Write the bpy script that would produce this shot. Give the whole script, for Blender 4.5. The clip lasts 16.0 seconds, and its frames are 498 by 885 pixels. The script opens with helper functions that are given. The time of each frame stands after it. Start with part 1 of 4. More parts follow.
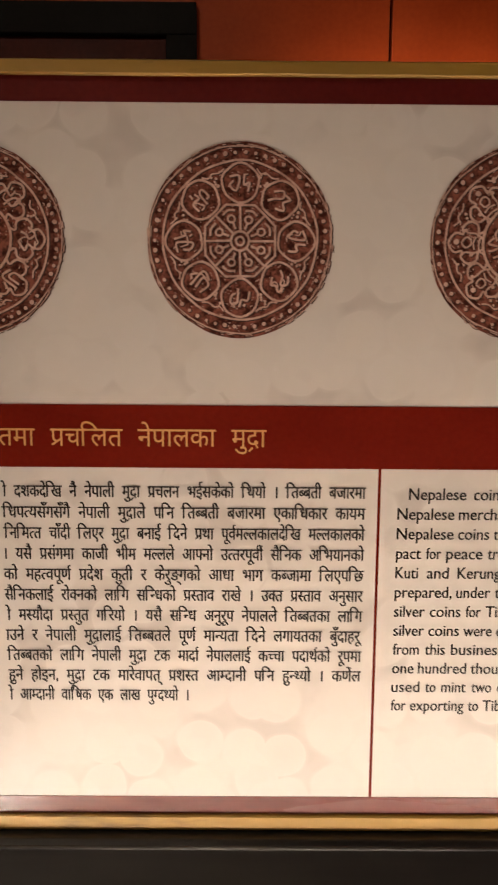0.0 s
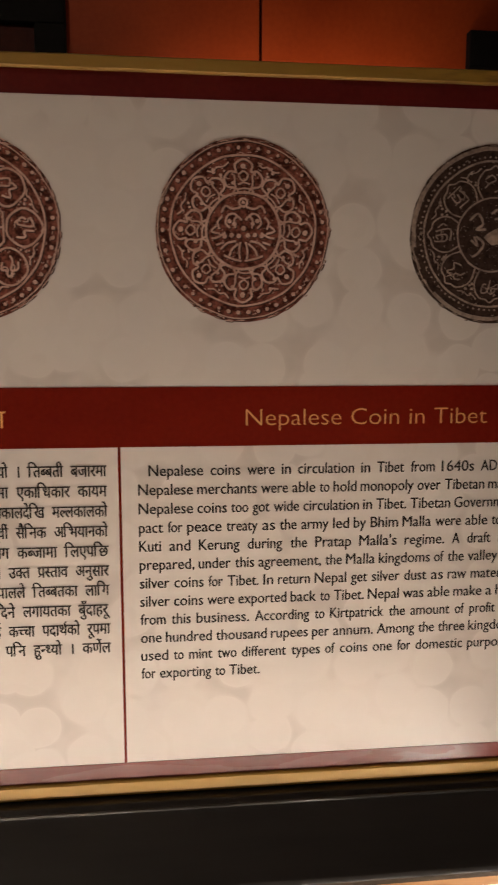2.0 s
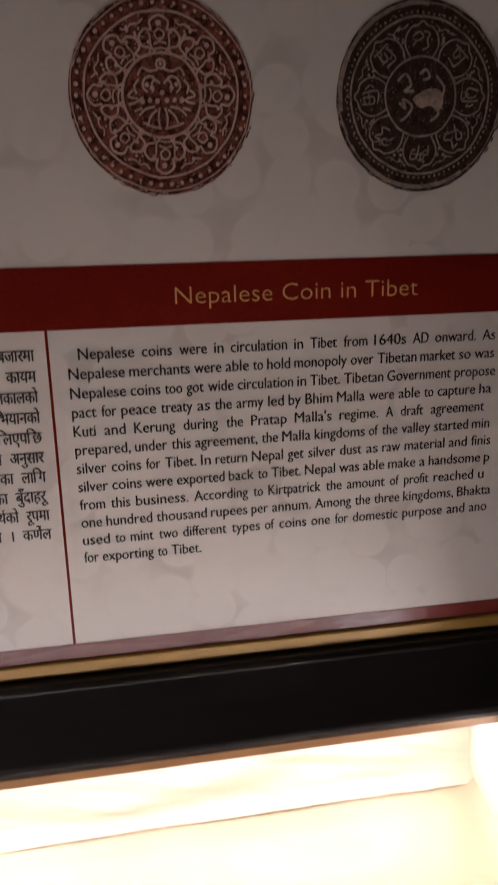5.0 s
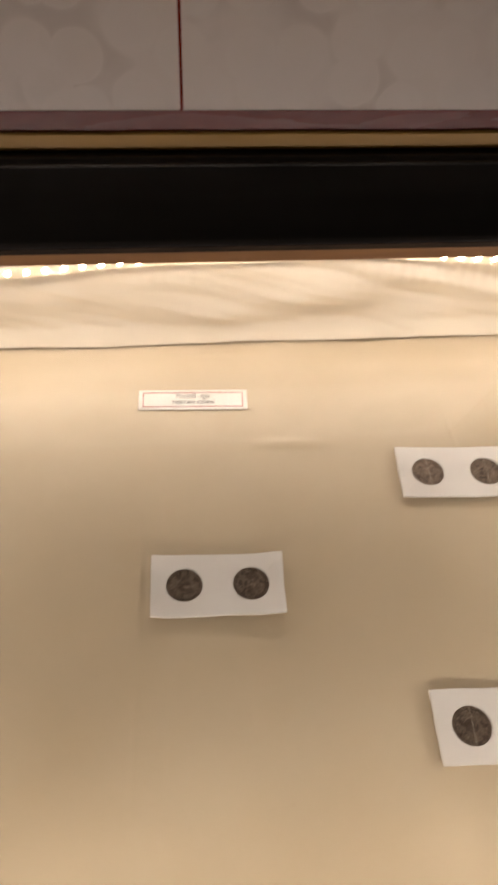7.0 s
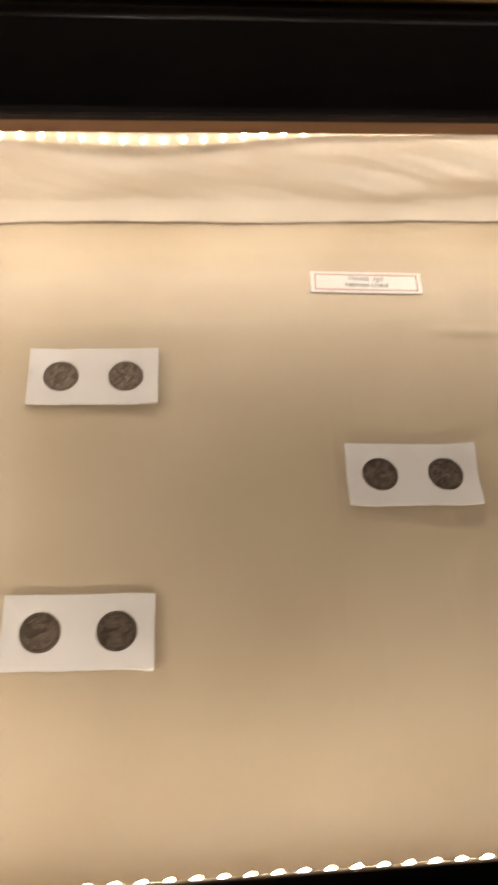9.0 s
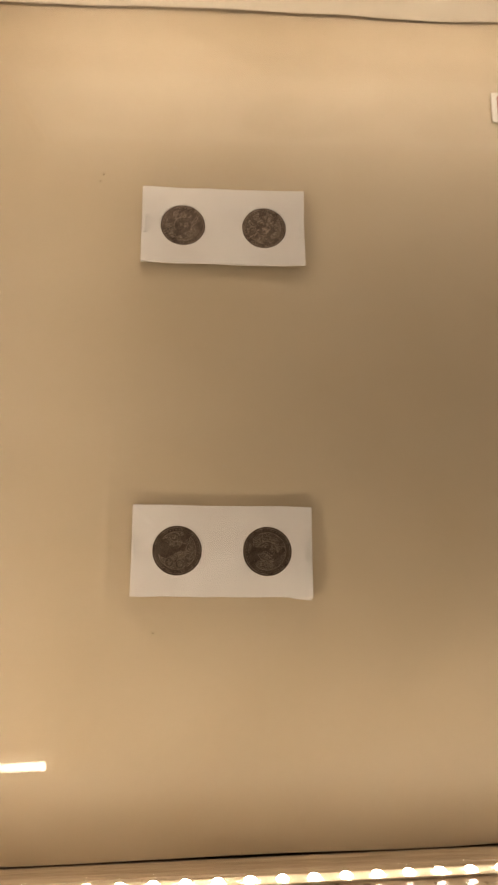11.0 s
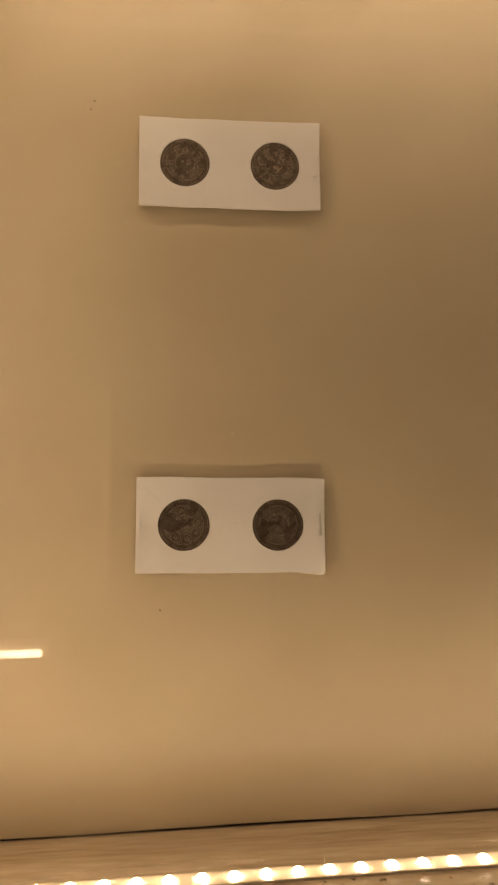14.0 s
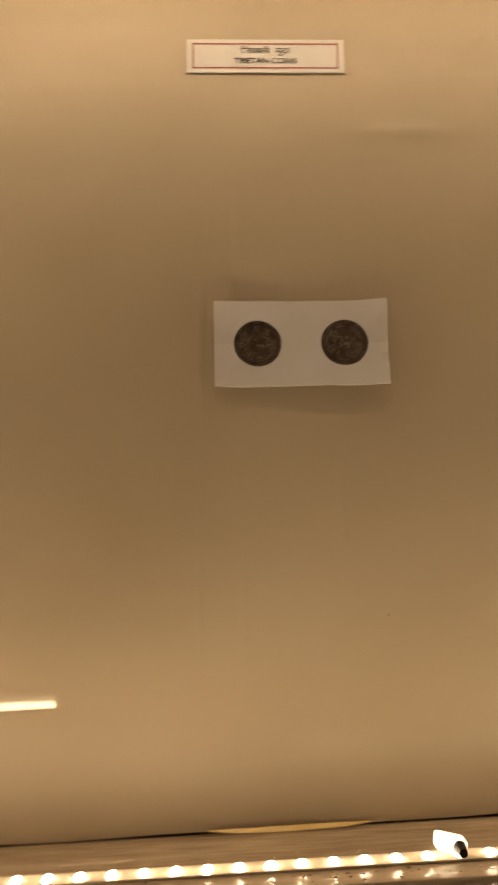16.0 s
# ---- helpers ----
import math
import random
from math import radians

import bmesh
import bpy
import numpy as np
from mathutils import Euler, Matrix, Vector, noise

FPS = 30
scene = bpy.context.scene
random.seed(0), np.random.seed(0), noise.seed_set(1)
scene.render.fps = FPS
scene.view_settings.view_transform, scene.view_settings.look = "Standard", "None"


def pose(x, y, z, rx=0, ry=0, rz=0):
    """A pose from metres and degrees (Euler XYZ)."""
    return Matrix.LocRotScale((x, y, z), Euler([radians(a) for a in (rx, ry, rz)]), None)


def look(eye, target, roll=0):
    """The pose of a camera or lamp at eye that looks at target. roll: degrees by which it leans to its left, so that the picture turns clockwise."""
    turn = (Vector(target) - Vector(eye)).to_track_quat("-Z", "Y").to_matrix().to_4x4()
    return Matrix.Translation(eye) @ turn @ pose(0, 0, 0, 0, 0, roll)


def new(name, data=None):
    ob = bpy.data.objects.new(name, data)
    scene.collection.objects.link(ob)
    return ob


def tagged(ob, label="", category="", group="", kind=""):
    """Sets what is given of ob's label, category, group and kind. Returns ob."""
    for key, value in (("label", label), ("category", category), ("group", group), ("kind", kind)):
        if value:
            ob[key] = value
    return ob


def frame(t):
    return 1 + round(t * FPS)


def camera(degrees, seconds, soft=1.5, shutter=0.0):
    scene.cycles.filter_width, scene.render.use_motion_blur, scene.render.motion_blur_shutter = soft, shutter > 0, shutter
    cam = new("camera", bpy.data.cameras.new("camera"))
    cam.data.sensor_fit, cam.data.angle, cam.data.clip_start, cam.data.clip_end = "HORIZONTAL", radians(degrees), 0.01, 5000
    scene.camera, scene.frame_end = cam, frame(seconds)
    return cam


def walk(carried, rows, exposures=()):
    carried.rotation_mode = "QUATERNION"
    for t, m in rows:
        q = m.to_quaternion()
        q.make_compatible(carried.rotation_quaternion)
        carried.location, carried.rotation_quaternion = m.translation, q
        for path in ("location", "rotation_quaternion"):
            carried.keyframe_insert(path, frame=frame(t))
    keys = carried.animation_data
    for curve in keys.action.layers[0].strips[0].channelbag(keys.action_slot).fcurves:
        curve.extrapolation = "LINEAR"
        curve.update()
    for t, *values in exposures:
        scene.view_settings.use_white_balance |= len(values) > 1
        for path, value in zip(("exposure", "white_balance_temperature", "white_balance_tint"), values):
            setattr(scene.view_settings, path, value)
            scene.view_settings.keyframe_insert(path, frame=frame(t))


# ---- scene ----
cam = camera(36.33, 16.0, soft=2.1, shutter=0.5)
# seconds, eye, target, roll
PATH = [
    (0, (-0.1104, -0.6145, 0.3959), (-0.1019, 1.3670, 0.1246), 0.43),
    (0.5, (-0.0584, -0.6316, 0.3940), (-0.0997, 1.3471, 0.1057), 0.25),
    (1, (-0.0220, -0.6440, 0.3862), (-0.0399, 1.3371, 0.1127), 0.04),
    (1.5, (0.0074, -0.6453, 0.3872), (0.1741, 1.3275, 0.1038), 0.19),
    (2, (0.0425, -0.6510, 0.3873), (0.2527, 1.3175, 0.1028), 0.12),
    (2.5, (0.0530, -0.6512, 0.3849), (0.3286, 1.3066, 0.0829), -0.45),
    (3, (0.0655, -0.6535, 0.3731), (0.3550, 1.2996, 0.0546), -1.95),
    (3.2, (0.0702, -0.6534, 0.3833), (0.3699, 1.2906, 0.0210), -2.11),
    (5.3, (0.0534, -0.6562, 0.3413), (0.3838, 1.2299, -0.2360), -1.15),
    (5.5, (0.0472, -0.6409, 0.3215), (0.4049, 1.1926, -0.3930), 0.09),
    (6, (0.0416, -0.6383, 0.2381), (0.3370, 1.0800, -0.7418), 1.50),
    (6.5, (0.0209, -0.6224, 0.2171), (0.2692, 0.9745, -0.9612), 1.97),
    (7, (-0.0114, -0.6079, 0.2038), (0.1679, 0.8656, -1.1366), 2.32),
    (7.5, (-0.0307, -0.6049, 0.1999), (0.1172, 0.8292, -1.1863), 2.96),
    (8, (-0.0265, -0.5980, 0.1917), (0.0921, 0.8082, -1.2255), 2.35),
    (8.5, (-0.0630, -0.5894, 0.1939), (0.0284, 0.7752, -1.2654), 2.67),
    (9, (-0.1597, -0.5811, 0.1965), (0.0055, 0.6539, -1.3680), 4.44),
    (9.5, (-0.2249, -0.5653, 0.1899), (-0.0014, 0.5484, -1.4562), 5.57),
    (10, (-0.2549, -0.5526, 0.1765), (-0.0373, 0.4572, -1.5361), 7.33),
    (10.2, (-0.2474, -0.5390, 0.1651), (-0.0594, 0.4392, -1.5692), 7.70),
    (12.5, (-0.2728, -0.4108, 0.0964), (-0.1207, 0.2009, -1.8017), 13.48),
    (13, (-0.2672, -0.4067, 0.0935), (-0.1112, 0.1724, -1.8145), 14.49),
    (13.5, (-0.2675, -0.4112, 0.1015), (-0.1108, 0.1437, -1.8136), 15.14),
    (14, (-0.2652, -0.4293, 0.1180), (-0.0693, 0.1281, -1.7927), 17.75),
    (14.5, (-0.1701, -0.4403, 0.1302), (-0.1313, 0.1555, -1.7786), 4.12),
    (15, (-0.0966, -0.4463, 0.1234), (-0.1101, 0.1788, -1.7764), 1.25),
    (15.5, (-0.0411, -0.4583, 0.1345), (-0.0881, 0.1836, -1.7591), -1.89),
    (16, (-0.0341, -0.4551, 0.1308), (0.0261, 0.2262, -1.7487), 2.12),
]
EXPOSURES = [(0.0, 1.88, 6250, 6), (0.5, 1.60, 6250, 6), (1.0, 1.38, 6250, 6), (1.5, 1.38, 6200, 6), (3.2, 1.27, 6100, 7), (5.5, 0.30, 5300, 12), (6.0, -0.03, 5500, 12), (6.5, -0.2, 5700, 11), (7.0, -0.42, 6000, 10), (8.5, -0.45, 6000, 9), (10.2, -0.67, 6200, 9), (12.5, -1.30, 8200, 13), (16.0, -1.25, 8500, 13)]
walk(cam, [(t, look(eye, target, roll)) for t, eye, target, roll in PATH], EXPOSURES)

# ---- light ----
world = bpy.data.worlds.new("dim_hall")
scene.world = world
world.use_nodes = True
world.node_tree.nodes["Background"].inputs["Color"].default_value = (0.05, 0.03, 0.02, 1)
world.node_tree.nodes["Background"].inputs["Strength"].default_value = 0.2
LED_COLOUR = (1.0, 0.81, 0.68)


def strip_lamp(name, m, length, width, watts):
    lamp = bpy.data.lights.new(name, "AREA")
    lamp.shape, lamp.size, lamp.size_y, lamp.energy, lamp.color = "RECTANGLE", length, width, watts, LED_COLOUR
    ob = new(name, lamp)
    ob.matrix_world = m
    return ob


# the part of the LED light under the back rail that falls straight down; the LEDs themselves give the rest
strip_lamp("led_glow_back", pose(0, -0.026, -0.108, -10, 0, 0), 0.76, 0.012, 0.55)
# unseen lamp behind the board, washing the wall from below like a lit case
strip_lamp("wall_wash_lamp", pose(0.56, 2.05, 1.10, 158, 0, 0), 0.9, 0.04, 0.72)


# ---- materials ----
def material(name):
    m = bpy.data.materials.new(name)
    m.use_nodes = True
    return m, m.node_tree.nodes, m.node_tree.links, m.node_tree.nodes["Principled BSDF"]


def surface(name, a, b, scale=8.0, rough=0.6, bump=0.1, fine=120.0, metal=0.0, stretch=(1, 1, 1), contrast=(0.35, 0.65), spec=0.5, rough_vary=0.1, bump_distance=0.002, sheen=0.0):
    """Two tones mixed by a coarse and a fine noise, with a fine relief."""
    m, nodes, links, bsdf = material(name)
    coord = nodes.new("ShaderNodeTexCoord")
    mapping = nodes.new("ShaderNodeMapping")
    mapping.inputs["Scale"].default_value = stretch
    links.new(coord.outputs["Object"], mapping.inputs["Vector"])
    big, small = nodes.new("ShaderNodeTexNoise"), nodes.new("ShaderNodeTexNoise")
    big.inputs["Scale"].default_value, small.inputs["Scale"].default_value = scale, fine
    big.inputs["Detail"].default_value, small.inputs["Detail"].default_value = 5, 4
    for n in (big, small):
        links.new(mapping.outputs["Vector"], n.inputs["Vector"])
    add = nodes.new("ShaderNodeMix")
    add.data_type = "FLOAT"
    add.inputs[0].default_value = 0.35
    links.new(big.outputs["Fac"], add.inputs[2])
    links.new(small.outputs["Fac"], add.inputs[3])
    ramp = nodes.new("ShaderNodeValToRGB")
    ramp.color_ramp.elements[0].position, ramp.color_ramp.elements[1].position = contrast
    ramp.color_ramp.elements[0].color, ramp.color_ramp.elements[1].color = (*a, 1), (*b, 1)
    links.new(add.outputs[0], ramp.inputs["Fac"])
    links.new(ramp.outputs["Color"], bsdf.inputs["Base Color"])
    span = nodes.new("ShaderNodeMapRange")
    span.inputs["To Min"].default_value, span.inputs["To Max"].default_value = max(rough - rough_vary, 0.02), min(rough + rough_vary, 1)
    links.new(big.outputs["Fac"], span.inputs["Value"])
    links.new(span.outputs["Result"], bsdf.inputs["Roughness"])
    bsdf.inputs["Metallic"].default_value = metal
    bsdf.inputs["Specular IOR Level"].default_value = spec
    if sheen:
        bsdf.inputs["Sheen Weight"].default_value = sheen
    if bump:
        relief = nodes.new("ShaderNodeBump")
        relief.inputs["Strength"].default_value, relief.inputs["Distance"].default_value = bump, bump_distance
        links.new(small.outputs["Fac"], relief.inputs["Height"])
        links.new(relief.outputs["Normal"], bsdf.inputs["Normal"])
    return m


def glowing(name, colour, strength):
    m, nodes, links, bsdf = material(name)
    bsdf.inputs["Base Color"].default_value = (0.9, 0.85, 0.7, 1)
    bsdf.inputs["Emission Color"].default_value = (*colour, 1)
    bsdf.inputs["Emission Strength"].default_value = strength
    return m


def clear_glass(name, rough=0.0, tint=(0.97, 0.98, 0.96), base=0.035):
    m, nodes, links, bsdf = material(name)
    nodes.remove(bsdf)
    clear, gloss = nodes.new("ShaderNodeBsdfTransparent"), nodes.new("ShaderNodeBsdfGlossy")
    clear.inputs["Color"].default_value = (*tint, 1)
    gloss.inputs["Roughness"].default_value = rough
    facing, mix = nodes.new("ShaderNodeLayerWeight"), nodes.new("ShaderNodeMixShader")
    power, scale = nodes.new("ShaderNodeMath"), nodes.new("ShaderNodeMath")
    power.operation, scale.operation = "POWER", "MULTIPLY_ADD"
    facing.inputs["Blend"].default_value, power.inputs[1].default_value = 0.5, 5.0
    scale.inputs[1].default_value, scale.inputs[2].default_value = 1 - base, base
    links.new(facing.outputs["Facing"], power.inputs[0])
    links.new(power.outputs[0], scale.inputs[0])
    links.new(scale.outputs[0], mix.inputs["Fac"])
    links.new(clear.outputs["BSDF"], mix.inputs[1])
    links.new(gloss.outputs["BSDF"], mix.inputs[2])
    links.new(mix.outputs["Shader"], nodes["Material Output"].inputs["Surface"])
    return m


def printed_sheet(name):
    """Pale beige print with a ghosted pattern of overlapping coins."""
    m, nodes, links, bsdf = material(name)
    coord = nodes.new("ShaderNodeTexCoord")
    cells = nodes.new("ShaderNodeTexVoronoi")
    cells.voronoi_dimensions = "2D"
    cells.inputs["Scale"].default_value, cells.inputs["Randomness"].default_value = 25, 0.62
    wobble = nodes.new("ShaderNodeTexNoise")
    wobble.inputs["Scale"].default_value = 30
    shift = nodes.new("ShaderNodeVectorMath")
    shift.operation = "MULTIPLY_ADD"
    shift.inputs[1].default_value = (0.006, 0.006, 0)
    links.new(coord.outputs["Object"], wobble.inputs["Vector"])
    links.new(wobble.outputs["Color"], shift.inputs[0])
    links.new(coord.outputs["Object"], shift.inputs[2])
    links.new(shift.outputs["Vector"], cells.inputs["Vector"])
    disc = nodes.new("ShaderNodeValToRGB")
    for e, (p, v) in zip(disc.color_ramp.elements, ((0.0, 0.75), (0.56, 0.0))):
        e.position, e.color = p, (v, v, v, 1)
    for p, v in ((0.42, 0.9), (0.46, 1.0), (0.49, 0.35)):
        disc.color_ramp.elements.new(p).color = (v, v, v, 1)
    links.new(cells.outputs["Distance"], disc.inputs["Fac"])
    blot, stain = nodes.new("ShaderNodeTexNoise"), nodes.new("ShaderNodeTexNoise")
    blot.inputs["Scale"].default_value, blot.inputs["Detail"].default_value = 11, 3
    stain.inputs["Scale"].default_value, stain.inputs["Detail"].default_value = 38, 5
    hard = nodes.new("ShaderNodeValToRGB")
    hard.color_ramp.elements[0].position, hard.color_ramp.elements[1].position = 0.50, 0.60
    for n in (blot, stain):
        links.new(coord.outputs["Object"], n.inputs["Vector"])
    links.new(blot.outputs["Fac"], hard.inputs["Fac"])
    one, two, three = (nodes.new("ShaderNodeMix") for _ in range(3))
    one.data_type = two.data_type = three.data_type = "RGBA"
    # discs a shade paler than the ground, darker slivers where they leave a gap
    one.inputs[6].default_value, one.inputs[7].default_value = (0.552, 0.490, 0.456, 1), (0.566, 0.506, 0.472, 1)
    links.new(disc.outputs["Color"], one.inputs[0])
    links.new(one.outputs[2], two.inputs[6])
    two.inputs[7].default_value = (0.40, 0.342, 0.312, 1)
    gaps, soft, mottle = (nodes.new("ShaderNodeMath") for _ in range(3))
    gaps.operation, gaps.use_clamp = "SUBTRACT", True
    soft.operation, mottle.operation = "MULTIPLY", "MULTIPLY"
    soft.inputs[1].default_value, mottle.inputs[1].default_value = 0.62, 0.30
    links.new(hard.outputs["Color"], gaps.inputs[0])
    links.new(disc.outputs["Color"], gaps.inputs[1])
    links.new(gaps.outputs[0], soft.inputs[0])
    links.new(soft.outputs[0], two.inputs[0])
    links.new(stain.outputs["Fac"], mottle.inputs[0])
    links.new(mottle.outputs[0], three.inputs[0])
    links.new(two.outputs[2], three.inputs[6])
    three.inputs[7].default_value = (0.47, 0.41, 0.375, 1)
    links.new(three.outputs[2], bsdf.inputs["Base Color"])
    bsdf.inputs["Roughness"].default_value = 0.36
    bsdf.inputs["Specular IOR Level"].default_value = 0.35
    return m


CLOTH = surface("cream_satin_cloth", (0.49, 0.393, 0.264), (0.605, 0.500, 0.358), 6, 0.46, 0.12, 900, stretch=(1, 1, 1), sheen=0.15, bump_distance=0.0004)
SILK = surface("wrinkled_cream_silk", (0.66, 0.58, 0.47), (0.76, 0.68, 0.56), 14, 0.45, 0.15, 500, bump_distance=0.0005)
BLACK = surface("black_lacquered_wood", (0.009, 0.0075, 0.0065), (0.019, 0.016, 0.014), 6, 0.30, 0.12, 90, stretch=(0.10, 1, 1), rough_vary=0.12, spec=0.5)
BEAD = surface("pale_highlight_bead", (0.02, 0.018, 0.017), (0.05, 0.045, 0.04), 20, 0.22, 0.1, 90, stretch=(0.1, 1, 1))
WORN = surface("worn_dark_edge", (0.016, 0.010, 0.007), (0.05, 0.028, 0.016), 30, 0.6, 0.2, 160, stretch=(0.2, 1, 1), spec=0.15)
RAW = surface("raw_pine_wood", (0.15, 0.060, 0.014), (0.27, 0.125, 0.034), 18, 0.55, 0.3, 140, stretch=(0.08, 1, 1))
LIP = surface("dark_varnished_lip", (0.045, 0.020, 0.008), (0.12, 0.055, 0.022), 20, 0.45, 0.2, 140, stretch=(0.08, 1, 1), rough_vary=0.15)
LEDGE = surface("dirty_varnished_ledge", (0.40, 0.29, 0.19), (0.66, 0.53, 0.39), 25, 0.24, 0.3, 200, stretch=(0.2, 1, 1))
GOLD = surface("gold_painted_wood", (0.07, 0.034, 0.008), (0.285, 0.158, 0.026), 16, 0.42, 0.25, 170, stretch=(0.2, 1, 1), metal=0.15, contrast=(0.30, 0.46))
SHEET = printed_sheet("printed_sheet")
MAROON = surface("maroon_print", (0.110, 0.006, 0.0025), (0.146, 0.0095, 0.0035), 7, 0.40, 0.03, 200, spec=0.08)
DARK_MAROON = surface("dark_maroon_print", (0.07, 0.006, 0.006), (0.10, 0.010, 0.008), 7, 0.40, 0.03, 200, spec=0.15)
# paler than the other maroons, for the light mirrored in the bottom band
PALE_MAROON = surface("sheen_maroon_print", (0.095, 0.012, 0.010), (0.150, 0.026, 0.020), 20, 0.27, 0.02, 200, stretch=(0.2, 1, 1), spec=0.4, rough_vary=0.05)
OCHRE = surface("ochre_lettering", (0.52, 0.25, 0.075), (0.62, 0.32, 0.11), 30, 0.5, 0)
INK = surface("black_ink", (0.018, 0.014, 0.013), (0.035, 0.028, 0.025), 30, 0.5, 0, spec=0.15)
COIN_PRINT = surface("sepia_coin_print", (0.034, 0.006, 0.004), (0.22, 0.070, 0.048), 120, 0.45, 0, 420, spec=0.15, contrast=(0.42, 0.60))
COIN_PRINT_DARK = surface("dark_sepia_coin_print", (0.012, 0.006, 0.005), (0.060, 0.033, 0.026), 130, 0.45, 0, 420, spec=0.15)
COIN_SHADE = surface("dark_coin_shading_print", (0.020, 0.008, 0.006), (0.045, 0.018, 0.014), 90, 0.4, 0, 500, spec=0.3)
COIN_LINE = surface("pale_sepia_lines", (0.32, 0.165, 0.125), (0.60, 0.40, 0.325), 70, 0.45, 0, 260)
COIN_LINE_DIM = surface("dim_sepia_lines", (0.13, 0.085, 0.066), (0.42, 0.31, 0.25), 70, 0.45, 0, 260)
CARD = surface("white_card", (0.76, 0.71, 0.68), (0.83, 0.79, 0.76), 25, 0.45, 0.06, 700, bump_distance=0.0003)
LABEL = surface("white_label_paper", (0.74, 0.70, 0.64), (0.80, 0.77, 0.72), 40, 0.35, 0.03, 400)
RED_INK = surface("red_border_ink", (0.33, 0.05, 0.035), (0.42, 0.08, 0.05), 60, 0.5, 0)
SILVER = surface("tarnished_silver", (0.105, 0.077, 0.060), (0.215, 0.163, 0.127), 190, 0.45, 0.3, 900, metal=0.75, bump_distance=0.0006)
SILVER_EDGE = surface("pale_worn_relief", (0.21, 0.155, 0.115), (0.46, 0.36, 0.285), 240, 0.5, 0.3, 900, metal=0.7, bump_distance=0.0004)
TAPE_WHITE = surface("glint_white_staple", (0.84, 0.82, 0.79), (0.90, 0.88, 0.86), 200, 0.2, 0.05, 400)
PALE_STREAK = surface("pale_streak", (0.62, 0.54, 0.42), (0.75, 0.68, 0.56), 90, 0.2, 0, 300)
CRUMB = surface("brown_crumbs", (0.05, 0.028, 0.010), (0.20, 0.12, 0.045), 300, 0.7, 0.1, 600)
GILT = surface("gold_glint", (0.72, 0.50, 0.20), (0.85, 0.66, 0.34), 60, 0.35, 0.1, 300, metal=0.3)
FILM = clear_glass("clear_sleeve_film", 0.04, (0.99, 0.99, 0.985), 0.02)
GLASS = clear_glass("case_glass")
LED = glowing("lit_led", (1.0, 0.83, 0.69), 390.0)
LED_FRONT = glowing("lit_led_front", (1.0, 0.83, 0.69), 250.0)
TUBE = glowing("lit_tube", (1.0, 0.79, 0.60), 62.0)
TAPE = surface("white_led_tape", (0.62, 0.52, 0.36), (0.74, 0.65, 0.50), 60, 0.5, 0.1)
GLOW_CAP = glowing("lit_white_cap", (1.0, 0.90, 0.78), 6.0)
PLASTIC = surface("white_plastic", (0.72, 0.70, 0.66), (0.82, 0.80, 0.77), 60, 0.35, 0.05)
RED_WALL = surface("red_orange_paint", (0.30, 0.037, 0.006), (0.40, 0.056, 0.009), 3, 0.45, 0.08, 60, spec=0.15)
FRAME_BLACK = surface("black_picture_moulding", (0.005, 0.004, 0.003), (0.010, 0.007, 0.006), 8, 0.6, 0.1, 80, spec=0.1)
PICTURE = surface("dark_red_picture_ground", (0.05, 0.008, 0.005), (0.08, 0.013, 0.007), 4, 0.5, 0.03, 60, spec=0.1)
PLASTER = surface("dull_plaster", (0.16, 0.09, 0.06), (0.22, 0.13, 0.09), 3, 0.8, 0.15, 50)
CEILING = surface("dark_ceiling_paint", (0.10, 0.07, 0.05), (0.14, 0.10, 0.075), 3, 0.85, 0.1, 50)
FLOORING = surface("brown_floor", (0.07, 0.045, 0.03), (0.12, 0.08, 0.055), 4, 0.4, 0.1, 60)


# ---- building helpers ----
def thing(name, m=None, label="", category="", group="", kind=""):
    ob = new(name)
    ob.empty_display_size = 0.05
    if m is not None:
        ob.matrix_world = m
    return tagged(ob, label, category, group, kind)


def part(name, bm, mat, parent=None, label="", m=None, smooth=False):
    me = bpy.data.meshes.new(name)
    bm.normal_update()
    bm.to_mesh(me)
    bm.free()
    me.materials.append(mat)
    if smooth:
        for f in me.polygons:
            f.use_smooth = True
    return part_mesh(name, me, parent, label, m)


def part_mesh(name, me, parent=None, label="", m=None):
    ob = new(name, me)
    ob.parent = parent
    if m is not None:
        ob.matrix_basis = m
    return tagged(ob, label)


def box(x0, x1, y0, y1, z0, z1, bevel=0.0, bm=None):
    bm = bm or bmesh.new()
    made = bmesh.ops.create_cube(bm, size=1)
    bmesh.ops.scale(bm, vec=(x1 - x0, y1 - y0, z1 - z0), verts=made["verts"])
    bmesh.ops.translate(bm, vec=((x0 + x1) / 2, (y0 + y1) / 2, (z0 + z1) / 2), verts=made["verts"])
    if bevel:
        edges = list({e for v in made["verts"] for e in v.link_edges})
        bmesh.ops.bevel(bm, geom=edges, offset=bevel, segments=2, affect="EDGES", profile=0.6)
    return bm


def extruded(profile, x0, x1, bevel=0.0):
    """A bar along x whose section is a loop of (y, z)."""
    bm = bmesh.new()
    a = [bm.verts.new((x0, y, z)) for y, z in profile]
    b = [bm.verts.new((x1, y, z)) for y, z in profile]
    n = len(profile)
    for i in range(n):
        bm.faces.new((a[i], a[(i + 1) % n], b[(i + 1) % n], b[i]))
    bm.faces.new(a[::-1])
    bm.faces.new(b)
    bmesh.ops.recalc_face_normals(bm, faces=bm.faces)
    if bevel:
        bmesh.ops.bevel(bm, geom=bm.edges[:], offset=bevel, segments=2, affect="EDGES", profile=0.6)
    return bm


